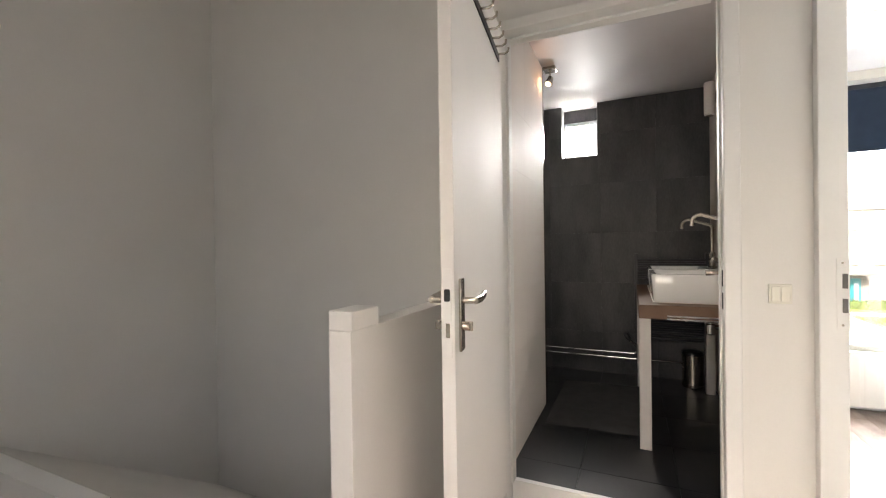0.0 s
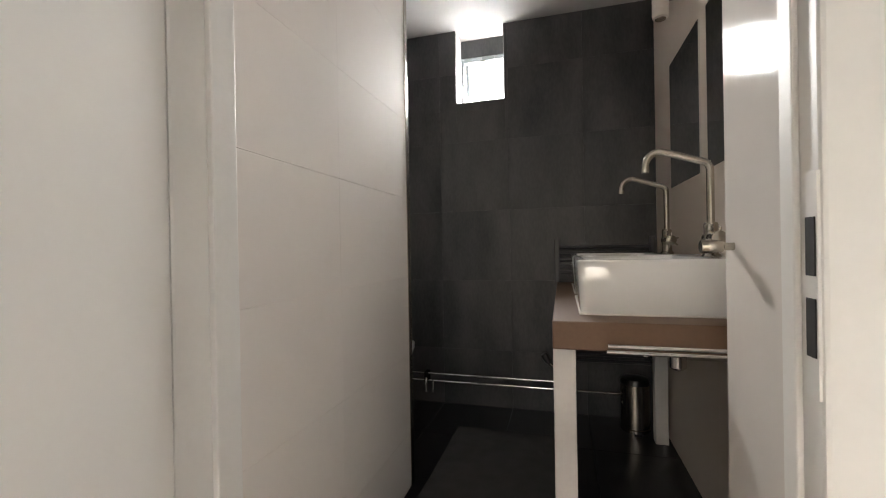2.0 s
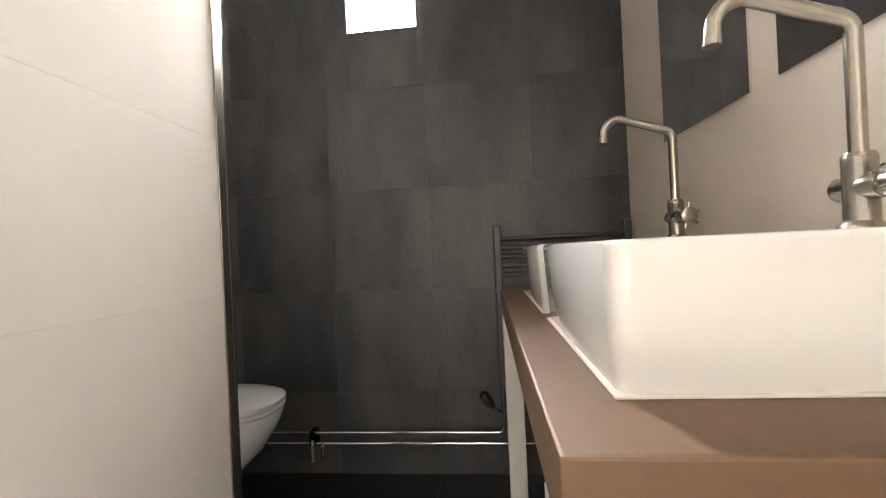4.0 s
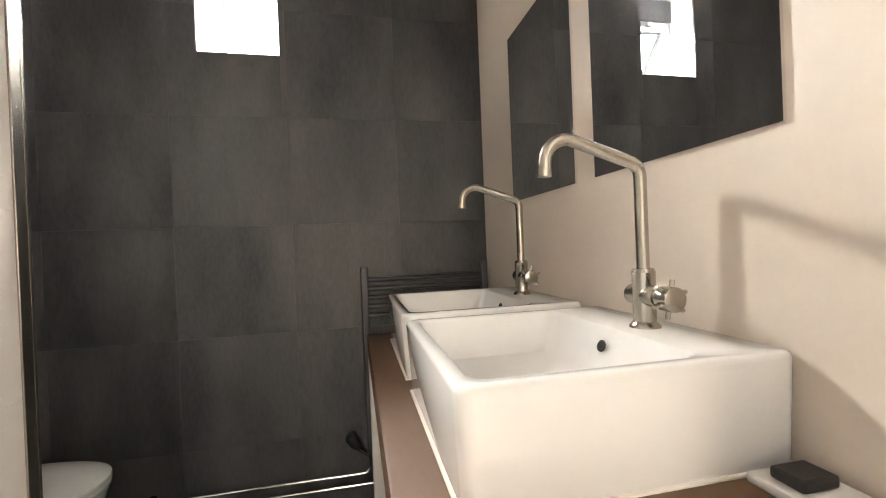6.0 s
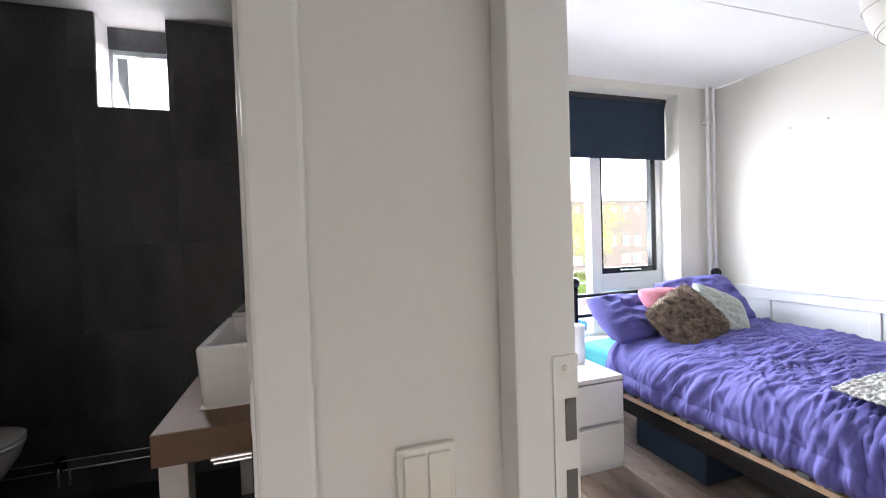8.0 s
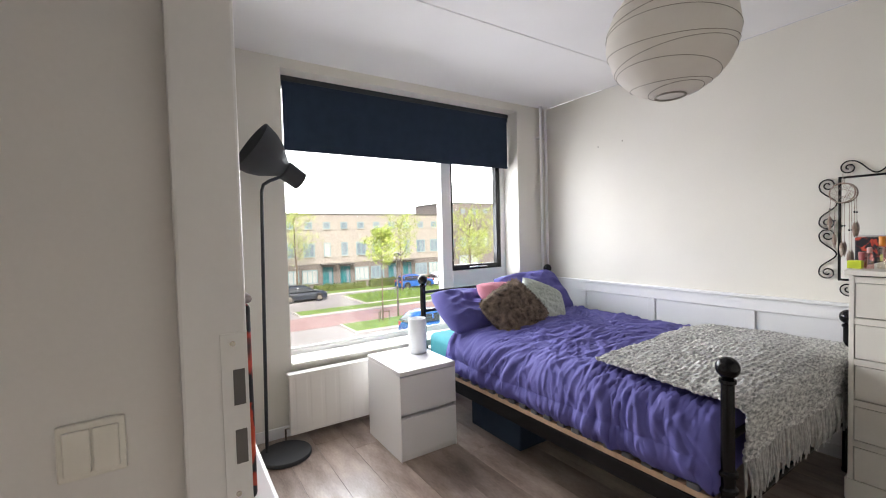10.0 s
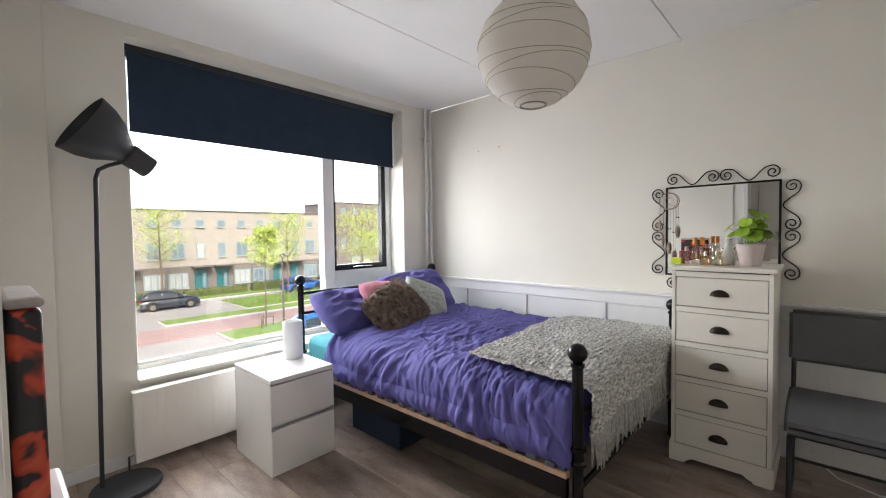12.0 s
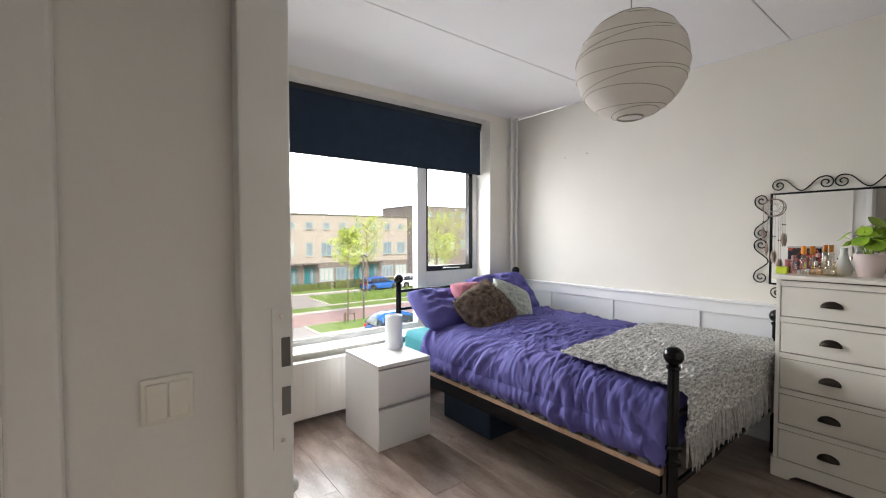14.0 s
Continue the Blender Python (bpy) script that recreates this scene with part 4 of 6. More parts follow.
def duvet_at(u, v):
    """u across from the open side to the wall, v from foot to head."""
    hem = 0.03 * n3(v * 9, 1.3, 0.2) * max(0.0, 1 - u / 0.12)
    s = u * 1.72 + hem
    top = 0.648 + 0.035 * math.sin(math.pi * min(1, max(0, u * 1.1 - 0.1))) + 0.02 * n3(u * 3, v * 3, 4)
    x0, r, drop = -0.748, 0.16, 0.095
    arc = r * math.pi / 2
    if s < drop:
        a, x, z = 0.0, x0 - 0.022 * math.sin(math.pi * max(0.0, s) / drop), top - r - (drop - s)
    elif s < drop + arc:
        a = (s - drop) / r
        x, z = x0 + r * (1 - math.cos(a)), top - r + r * math.sin(a)
    else:
        a, x, z = math.pi / 2, x0 + r + (s - drop - arc), top
    w = 1.98 * v
    if w < 0.14:
        y, low = -1.062, 0.07 + 0.14 - w
    elif w < 0.25:
        b = (w - 0.14) / 0.11 * math.pi / 2
        y, low = -1.062 + 0.07 * (1 - math.cos(b)), 0.07 * (1 - math.sin(b))
    else:
        y, low = -0.992 + (w - 0.25), 0.0
    z -= low
    # creases stand out along the surface's normal, sharp at the crest and of uneven depth
    wx, wy = 0.16 * n3(s * 2.6, w * 2.2, 8), 0.16 * n3(s * 2.2, w * 2.6, 18)
    p, q = s + wx, w + wy

    def crest(turn, across, along, seed):
        c, d = math.cos(turn), math.sin(turn)
        k = max(0.0, 1 - 2.6 * abs(n3((c * p + d * q) * along + seed, (c * q - d * p) * across, seed)))
        return k * k * max(0.0, 0.55 + 1.1 * n3(p * 2.3 + seed, q * 2.3, seed + 30))
    side = max(0.0, min(1.0, (0.46 - s) / 0.40))
    flat = 0.022 * crest(0.30, 8.0, 1.1, 1.7) + 0.018 * crest(-0.25, 14.0, 1.4, 5.1) + 0.014 * crest(0.1, 24.0, 1.9, 9.2) + 0.009 * crest(0.8, 13.0, 1.8, 14.0) + 0.011 * crest(-0.12, 33.0, 2.4, 17.0)
    hang = 0.034 * crest(0.32, 6.0, 1.5, 21.0) + 0.022 * crest(-0.48, 11.0, 2.2, 26.0) + 0.011 * crest(0.05, 23.0, 3.0, 31.0) + 0.014 * crest(0.85, 14.0, 3.0, 36.0)
    fold = (1 - side) * flat + side * hang + 0.012 * n3(s * 4, w * 4, 40) - 0.006
    if low > 0:
        fold *= 0.5
    x -= fold * math.cos(a)
    z += fold * math.sin(a) * (1.0 if low < 0.06 else 0.3)
    if v > 0.94:
        z += 0.02 * math.sin((v - 0.94) / 0.06 * math.pi) - 0.02 * (v - 0.94) / 0.06
    return Vector((min(x, 0.695), y, max(z, 0.396)))


dv = thing("duvet", (BX + BW / 2, BY + BL / 2, 0), "crumpled purple cotton duvet spread over the bed", "duvet")
dvo = part("cover", sheet(B(), 300, 360, duvet_at), DUVET, dv, "", 180)
dvo.modifiers.new("thick", 'SOLIDIFY').thickness = -0.012
part("hem", tube(B(), [duvet_at(0.0, 0.08 + 0.91 * i / 120) for i in range(121)], 0.006, 6), DUVET, dv, "stitched hem of the duvet")


def cushion(name, at, w, h, t, rot, material, label, category, seed, wrinkle=0.012, puff=0.55, rough_edge=0.0):
    """A filled cushion: w wide, h high, t thick."""
    s = thing(name, (0, 0, 0), label, category)
    s.matrix_world = pose(*at, *rot)
    bm = B()
    n = 44

    def half(sign):
        def f(u, v):
            a, b = 2 * u - 1, 2 * v - 1
            d = max(0.0, (1 - a ** 4) * (1 - b ** 4)) ** puff
            pinch = 1 - 0.06 * (abs(a) ** 2 * abs(b) ** 2)
            x, y = a * w / 2 * (pinch - 0.05 * (1 - abs(b)) * abs(a) ** 6 * 0.0), b * h / 2 * pinch
            wr = wrinkle * ((1 - abs(n3(a * 2.2 + seed, b * 2.6, seed)) * 2) + 0.5 * n3(a * 6, b * 5 + seed, seed)) * (0.35 + 0.65 * d)
            x += rough_edge * n3(a * 20, b * 20, seed) * (1 - d)
            y += rough_edge * n3(a * 20, b * 20, seed + 4) * (1 - d)
            return Vector((x, y, sign * (d * t / 2 + wr * d) + rough_edge * 0.6 * n3(a * 30, b * 30, seed + sign)))
        return f
    sheet(bm, n, n, half(1))
    sheet(bm, n, n, half(-1))
    bmesh.ops.remove_doubles(bm, verts=bm.verts, dist=0.0008)
    part("cover", bm, material, s, "", 180)
    if rough_edge:
        pile, r = B(), random.Random(int(seed * 10))
        for i in range(5200):
            sign = 1 if i % 4 else -1
            u, v = r.random(), r.random()
            root = half(sign)(u, v)
            out = Vector(((u - 0.5) * 1.3, (v - 0.5) * 1.3, sign * 0.55)) + 0.9 * Vector((r.random() - .5, r.random() - .5, r.random() - .5))
            across = out.orthogonal().normalized() * 0.0022
            tip = root + out.normalized() * (0.010 + 0.014 * r.random())
            pile.faces.new([pile.verts.new(c) for c in (root - across, root + across, tip)])
        tagged(part("fur", pile, material, s, "shaggy brown fur", 0), kind="stuff")
    return s


cushion("pillow", (4.09, 1.79, 0.775), 0.66, 0.43, 0.16, (36, 4, 6), DUVET, "purple cotton pillow leaning on the headboard", "pillow", 2.3, 0.034)
cushion("pillow", (4.80, 1.85, 0.825), 0.68, 0.46, 0.17, (46, -3, -5), DUVET, "purple cotton pillow in the corner of the bed", "pillow", 7.7, 0.034)
cushion("cushion", (4.35, 1.73, 0.85), 0.48, 0.30, 0.12, (45, 4, 8), PINK, "pink cushion behind the furry one", "cushion", 4.1)
cushion("cushion", (4.27, 1.53, 0.79), 0.50, 0.40, 0.15, (48, -16, 14), FUR, "brown furry cushion on the bed", "cushion", 5.2, 0.012, 0.5, 0.02)
cushion("cushion", (4.66, 1.60, 0.80), 0.42, 0.36, 0.10, (52, 22, -12), KNIT, "grey-green knitted cushion on the bed", "cushion", 9.4)


# throw blanket over the foot end
def throw_at(u, v):
    """u across the bed, v from the hanging end up and on to the bed."""
    x = -0.66 + 1.33 * u
    run = v * 0.95 + 0.03 * n3(u * 6, 2, 0)
    skew = 0.10 * (1 - u)
    if run < 0.20:
        z, y = 0.49 + run, -1.118 - 0.012 * math.sin(run * 9)
        y += -0.014 * abs(n3(u * 9, run * 2, 3)) * (1 - run / 0.20) * 2
        z += 0.02 * math.sin(u * 5)
    elif run < 0.26:
        a = (run - 0.20) / 0.06 * math.pi / 2
        z, y = 0.69 + 0.02 * math.sin(a), -1.118 + 0.04 * (1 - math.cos(a))
        z += 0.02 * math.sin(u * 5) * (1 - (run - 0.20) / 0.06)
    else:
        y = -1.078 + (run - 0.26) * (1 - skew)
        k = min(1.0, (run - 0.26) / 0.15)
        z = (1 - k) * 0.72 + k * (0.708 + 0.035 * math.sin(math.pi * min(1, max(0, (x + 1.0) / 1.745 * 1.1 - 0.1))) + 0.02 * n3((x + 1.0) / 1.745 * 3, (y + 1.075) / 1.8 * 3, 4) + 0.008 * n3(u * 5, run * 6, 2))
        x += 0.03 * (run - 0.26) * (1 - u)
    knit = 0.005 * math.sin(v * 210 + 2.5 * n3(u * 16, v * 6, 5)) * (0.5 + n3(u * 40, v * 30, 0)) + 0.006 * n3(u * 75, v * 75, 1)
    return Vector((x, y - (knit if run < 0.22 else 0), z + (knit if run >= 0.22 else 0) + 0.004 * n3(u * 14, v * 14, 6)))


th = thing("throw_blanket", (BX + BW / 2, BY + BL / 2, 0), "grey marled woven throw with fringe over the foot end", "blanket")
tho = part("cloth", sheet(B(), 260, 200, throw_at), THROW, th, "", 180)
tho.modifiers.new("thick", 'SOLIDIFY').thickness = 0.012
bm = B()
rnd = random.Random(4)
for i in range(110):
    u = (i + rnd.random()) / 110
    p = throw_at(u, 0)
    ln = 0.11 + 0.06 * rnd.random()
    dx, dy = 0.02 * (rnd.random() - 0.5), -0.012 * rnd.random()
    tube(bm, [p + Vector((0, 0, 0.012)), p + Vector((dx * 0.4, dy, -ln * 0.35)), p + Vector((dx, dy * 1.4, -ln * 0.7)), p + Vector((dx * 1.6, dy, -ln))], [0.006, 0.0055, 0.005, 0.0025], 5)
tagged(part("fringe", bm, FRINGE, th, "long wool fringe"), kind="stuff")

# dark block added in place of the deep shade under the bed
underbed_shade = thing("storage_box", (4.90, 0.75, 0), "dark block standing for the shade under the bed", "box")
part("box", box(B(), -0.3, 0.3, -0.26, 0.26, 0, 0.235, 0.012), BLIND, underbed_shade)
part("lid", box(B(), -0.308, 0.308, -0.268, 0.268, 0.236, 0.255, 0.006), BLIND, underbed_shade)
ub = thing("storage_box", (4.15, 1.35, 0), "dark navy storage box pushed under the bed", "box")
part("box", box(B(), -0.25, 0.3, -0.25, 0.25, 0, 0.2, 0.012), BLIND, ub)
part("lid", box(B(), -0.258, 0.308, -0.258, 0.258, 0.201, 0.222, 0.006), BLIND, ub)

# ---- chest of drawers ----
ch = thing("chest_of_drawers", (5.115, -0.405, 0), "tall cream painted chest of five drawers", "chest of drawers")
part("top", box(B(), -0.225, 0.215, -0.25, 0.252, 1.118, 1.143, 0.006), CHEST_CREAM, ch)
for a in ((-0.205, -0.175, -0.235, -0.215), (-0.205, -0.175, 0.215, 0.235)):
    part("stile", box(B(), *a, 0.09, 1.117, 0.002), CHEST_CREAM, ch)
for a in ((-0.174, 0.205, -0.235, -0.222), (-0.174, 0.205, 0.222, 0.235)):
    part("side_panel", box(B(), *a, 0.09, 1.117, 0.001), CHEST_CREAM, ch)
part("back_panel", box(B(), 0.19, 0.206, -0.221, 0.221, 0.09, 1.117, 0.001), CHEST_CREAM, ch)
DZ = [0.100 + 0.2025 * i for i in range(5)]
for z in DZ:
    part("rail", box(B(), -0.204, -0.174, -0.215, 0.215, z + 0.172, z + 0.2025 - 0.001, 0.001), CHEST_CREAM, ch)
# solid dark block inside the chest, standing for shade in the drawer gaps
part("recess", box(B(), -0.176, 0.188, -0.2145, 0.2145, 0.10, 1.11), HOLE_SHADE, ch)
for z in DZ:
    d = part("drawer", box(B(), -0.202, -0.1765, -0.2118, 0.2118, z + 0.0045, z + 0.1685, 0.002), CHEST_CREAM, ch)
    bm = B()
    g = [[bm.verts.new((-0.202 - 0.026 * math.sin(b) * (0.25 + 0.75 * math.sin(a)), 0.046 * math.cos(a), z + 0.072 + 0.036 * math.sin(a) * math.cos(b))) for b in (math.pi / 2 * j / 6 for j in range(7))] for a in (math.pi * i / 14 for i in range(15))]
    for i in range(14):
        for j in range(6):
            bm.faces.new((g[i][j], g[i + 1][j], g[i + 1][j + 1], g[i][j + 1]))
    pull = part("cup_pull", bm, CUP_PULL, d, "dark bronze cup pull", 60)
    pull.modifiers.new("thick", 'SOLIDIFY').thickness = 0.003
pl = B()
pts = [(-0.24, 0.0), (-0.24, 0.105), (0.24, 0.105), (0.24, 0.0), (0.16, 0.0)]
pts += [(0.155 - 0.01 * i, 0.012 + 0.022 * math.sin(math.pi / 2 * i / 4)) for i in range(5)] + [(-0.115 - 0.01 * i, 0.034 - 0.022 * math.sin(math.pi / 2 * i / 4)) for i in range(5)] + [(-0.16, 0.0)]
fa = [pl.verts.new((-0.216, y, z)) for y, z in pts]
fb = [pl.verts.new((-0.2055, y, z)) for y, z in pts]
pl.faces.new(fa)
pl.faces.new(fb[::-1])
for i in range(len(pts)):
    j = (i + 1) % len(pts)
    pl.faces.new((fa[i], fa[j], fb[j], fb[i]))
box(pl, -0.205, 0.206, -0.246, -0.2355, 0, 0.105, 0.002)
box(pl, -0.205, 0.206, 0.2355, 0.246, 0, 0.105, 0.002)
part("plinth", pl, CHEST_CREAM, ch)
CT = 1.143

# things on the chest
pot = thing("potted_plant", (5.09, -0.52, CT), "green pancake plant in a pale pink pot", "plant")
part("pot", lathe(B(), [(0.048, 0), (0.05, 0.003), (0.068, 0.118), (0.069, 0.122), (0.064, 0.122), (0.060, 0.10)], (0, 0, 0), 28), POT, pot)
part("soil", lathe(B(), [(0.0605, 0.098), (0.06, 0.104), (0.02, 0.108)], (0, 0, 0), 20), SOIL, pot)
rnd = random.Random(11)
for i in range(17):
    a = rnd.random() * 2 * math.pi
    r = 0.015 + 0.075 * rnd.random()
    z = 0.15 + 0.13 * rnd.random() * (1.25 - r / 0.12)
    tip = Vector((r * math.cos(a) * 0.8, r * math.sin(a) * 1.15, z))
    part("stem", tube(B(), [(0.01 * math.cos(a), 0.01 * math.sin(a), 0.105), tip * 0.5 + Vector((0, 0, 0.075)), tip], [0.0024, 0.002, 0.0016], 5), LEAF, pot)
    bm = B()
    s = 0.026 + 0.018 * rnd.random()
    nrm = (Vector((math.cos(a) * 0.7, math.sin(a) * 0.7, 0.7)) + 0.5 * Vector((rnd.random() - .8, rnd.random() - .5, rnd.random() - .3))).normalized()
    q = nrm.to_track_quat('Z', 'Y').to_matrix()
    c = bm.verts.new(tip + q @ Vector((0, 0, -0.004)))
    ring = [bm.verts.new(tip + q @ Vector((s * math.cos(t), s * math.sin(t) * 0.94, 0.003 * math.sin(3 * t)))) for t in (2 * math.pi * j / 14 for j in range(14))]
    for j in range(14):
        bm.faces.new((c, ring[j], ring[(j + 1) % 14]))
    part("leaf", bm, LEAF, pot, "", 60)


def bottle(name, x, y, prof, glass, cap, capm, label):
    s = thing(name, (x, y, CT), label, "bottle")
    part("glass", lathe(B(), prof, (0, 0, 0), 18), glass, s)
    part("cap", lathe(B(), cap, (0, 0, 0), 16), capm, s)


SILVER, ROSE = STEEL, mat("rose_cap", (0.55, 0.30, 0.28), None, 0.3)
LIQUID = clear("amber_perfume", (0.93, 0.76, 0.58), 0.03, 0.14)
PALE_GLASS = clear("pale_perfume", (0.93, 0.90, 0.82), 0.03, 0.14)
PINK_GLASS = clear("pink_perfume", (0.93, 0.72, 0.72), 0.03, 0.14)
RED_JAR = mat("dark_rose_jar", (0.30, 0.07, 0.075), None, 0.3)
tall = [(0.014, 0), (0.016, 0.003), (0.016, 0.105), (0.011, 0.114)]
bottle("perfume_bottle", 5.08, -0.252, tall, PALE_GLASS, [(0.012, 0.114), (0.0125, 0.116), (0.0125, 0.158), (0.011, 0.16)], AMBER, "slim perfume bottle with an amber cap")
bottle("perfume_bottle", 5.11, -0.285, tall, PALE_GLASS, [(0.012, 0.114), (0.0125, 0.116), (0.0125, 0.158), (0.011, 0.16)], AMBER, "slim perfume bottle with an amber cap")
bottle("perfume_bottle", 5.05, -0.213, [(0.016, 0), (0.017, 0.003), (0.017, 0.072), (0.009, 0.078)], PINK_GLASS, [(0.010, 0.078), (0.010, 0.104), (0.009, 0.106)], ROSE, "small pink perfume bottle with a rose cap")
bottle("cosmetic_jar", 5.11, -0.178, [(0.014, 0), (0.019, 0.07), (0.019, 0.075)], RED_JAR, [(0.018, 0.075), (0.018, 0.079), (0.016, 0.08)], RED_JAR, "dark rose cosmetic beaker")
bottle("perfume_bottle", 5.05, -0.312, [(0.026, 0), (0.029, 0.005), (0.026, 0.045), (0.01, 0.053)], LIQUID, [(0.010, 0.053), (0.010, 0.076), (0.009, 0.078)], SILVER, "round amber perfume bottle with a silver cap")
bottle("perfume_bottle", 5.10, -0.345, [(0.018, 0), (0.02, 0.004), (0.02, 0.068), (0.01, 0.075)], PALE_GLASS, [(0.009, 0.075), (0.009, 0.108), (0.008, 0.11)], SILVER, "clear perfume bottle with a silver cap")
bottle("perfume_bottle", 5.03, -0.372, [(0.03, 0), (0.032, 0.004), (0.028, 0.05), (0.01, 0.058)], PALE_GLASS, [(0.010, 0.058), (0.010, 0.082), (0.009, 0.084)], SILVER, "flat clear perfume bottle with a silver cap")
va = thing("bud_vase", (5.12, -0.415, CT), "grey-green ceramic bud vase", "vase")
part("body", lathe(B(), [(0.03, 0), (0.038, 0.02), (0.037, 0.05), (0.022, 0.095), (0.014, 0.125), (0.017, 0.152), (0.013, 0.152), (0.010, 0.125)], (0, 0, 0), 24), DIFFUSE_VASE, va)
YELLOW = mat("yellow_card", (0.62, 0.72, 0.04), None, 0.5)
yc = thing("trinket_box", (5.03, -0.135 - 0.03, CT), "small bright yellow box", "box")
part("box", box(B(), -0.02, 0.02, -0.028, 0.026, 0, 0.04, 0.003), YELLOW, yc)
tray = thing("trinket_tray", (5.0, -0.40, CT), "small pale gold trinket tray", "tray")
part("tray", lathe(B(), [(0.03, 0), (0.045, 0.008), (0.046, 0.012), (0.03, 0.005)], (0, 0, 0), 20), PALE_GLASS, tray)

# ---- wrought iron mirror ----
my0, my1, mz0, mz1 = -0.632, -0.03, 1.05, 1.632
im = thing("scroll_mirror", (BED_X1, (my0 + my1) / 2, mz0), "wall mirror in a black wrought iron scroll frame", "mirror")
mw, mh = (my1 - my0) / 2, mz1 - mz0
part("glass", box(B(), -0.012, -0.004, -mw, mw, 0, mh), MIRROR, im)
part("backing", box(B(), -0.004, 0.0, -mw, mw, 0, mh), BLACK_METAL, im)
bm = B()
for a in ((-mw - 0.006, -mw + 0.006, -0.006, mh + 0.006), (mw - 0.006, mw + 0.006, -0.006, mh + 0.006)):
    box(bm, -0.02, -0.0, a[0], a[1], a[2], a[3], 0.003)
box(bm, -0.0195, -0.0005, -mw + 0.006, mw - 0.006, -0.006, 0.006, 0.003)
box(bm, -0.0195, -0.0005, -mw + 0.006, mw - 0.006, mh - 0.006, mh + 0.006, 0.003)
part("frame", bm, BLACK_METAL, im)


def scroll(length):
    """Points (along, out) of one bar with a spiral at both ends that dips to the frame between them."""
    out = []
    c0 = (0.04, 0.044)
    for i in range(30):
        k = i / 29
        a = radians(62 + 560 * (1 - k))
        r = 0.007 + 0.033 * k
        out.append((c0[0] + r * math.cos(a), c0[1] + r * math.sin(a)))
    half = list(out)
    mid = length / 2
    last = half[-1]
    bridge = []
    for i in range(1, 9):
        k = i / 9
        s = k * k * (3 - 2 * k)
        bridge.append((last[0] + (mid - last[0]) * k, last[1] + (0.004 - last[1]) * s))
    left = half + bridge
    right = [(length - x, y) for x, y in left][::-1]
    return left + [(mid, 0.004)] + right


for side in range(4):
    span = 2 * mw if side % 2 == 0 else mh
    for n in range(2):
        L2 = span / 2
        pts = []
        for a, o in scroll(L2 + 0.006):
            a = a - 0.003 + n * L2
            o += 0.009
            if side == 0:
                p = (-0.01, -mw + a, mh + o)
            elif side == 1:
                p = (-0.01, mw + o, mh - a)
            elif side == 2:
                p = (-0.01, mw - a, -o)
            else:
                p = (-0.01, -mw - o, a)
            pts.append(p)
        part("scroll", tube(B(), pts, 0.0038, 6), BLACK_METAL, im)

# dream catcher on the mirror corner
FEATHER = mat("brown_feather", (0.24, 0.15, 0.11), (0.50, 0.42, 0.36), 0.9, scale=25, bump=0.3)
dc = thing("dream_catcher", (BED_X1 - 0.035, -0.045, 1.545), "brown dream catcher with feathers hung on the mirror", "dream catcher")
part("hoop", tube(B(), arc((0, 0, 0), 0.055, 0, 360, 28, (0, 1, 0), (0, 0, 1)), 0.0035, 6, False), FEATHER, dc)
part("cord", tube(B(), [(0.01, 0.0, 0.055), (0.012, 0.0, 0.11)], 0.0015, 5), FEATHER, dc)
for i in range(8):
    a0, a1 = 45 * i, 45 * i + 135
    q = [0.052 * Vector((0, math.cos(radians(t)), math.sin(radians(t)))) for t in (a0, a1)]
    part("thread", tube(B(), q, 0.0008, 4), FEATHER, dc)
for y, ln in ((-0.05, 0.16), (-0.03, 0.30), (0.0, 0.24), (0.03, 0.2), (0.05, 0.12)):
    z0 = -math.sqrt(max(0, 0.055 ** 2 - y * y))
    st = part("strand", tube(B(), [(0, y, z0), (-0.002, y * 1.05, z0 - ln)], 0.0014, 5), FEATHER, dc)
    part("bead", lathe(B(), [(0.001, -0.006), (0.006, 0), (0.001, 0.006)], (-0.001, y * 1.03, z0 - ln * 0.55), 8), BLACK_PLASTIC, st)
    part("feather", lathe(B(), [(0.0015, 0), (0.009, -0.02), (0.011, -0.045), (0.006, -0.075), (0.001, -0.09)], (-0.002, y * 1.05, z0 - ln + 0.02), 8), FEATHER, st)

# wall plugs left from an old picture
for y, z in ((1.583, 2.111), (1.346, 2.119)):
    tagged(part("wall_plug", lathe(B(), [(0.006, 0), (0.006, 0.003), (0.003, 0.004)], (BED_X1, y, z), 10, Matrix.Rotation(-math.pi / 2, 3, 'Y')), WIRE), "small grey wall plug in the wall", "wall plug")

# ---- chair ----
cr = thing("chair", (5.0, -0.94, 0), "charcoal upholstered chair on a dark tube frame", "chair")


def pad(x0, x1, y0, y1, z0, z1, curve):
    bm = box(B(), x0, x1, y0, y1, z0, z1, 0.0)
    bmesh.ops.subdivide_edges(bm, edges=bm.edges[:], cuts=7, use_grid_fill=True)
    bmesh.ops.bevel(bm, geom=[e for e in bm.edges if len(e.link_faces) == 2 and e.calc_face_angle(0) > 1], offset=0.015, segments=3, affect='EDGES')
    for v in bm.verts:
        curve(v.co)
    return bm


def seat_curve(c):
    k = (c.x + 0.26) / 0.5
    if k < 0.3:
        c.z -= 0.06 * ((0.3 - k) / 0.3) ** 2


def back_curve(c):
    c.x += 0.012 * (c.y / 0.25) ** 2 * -1


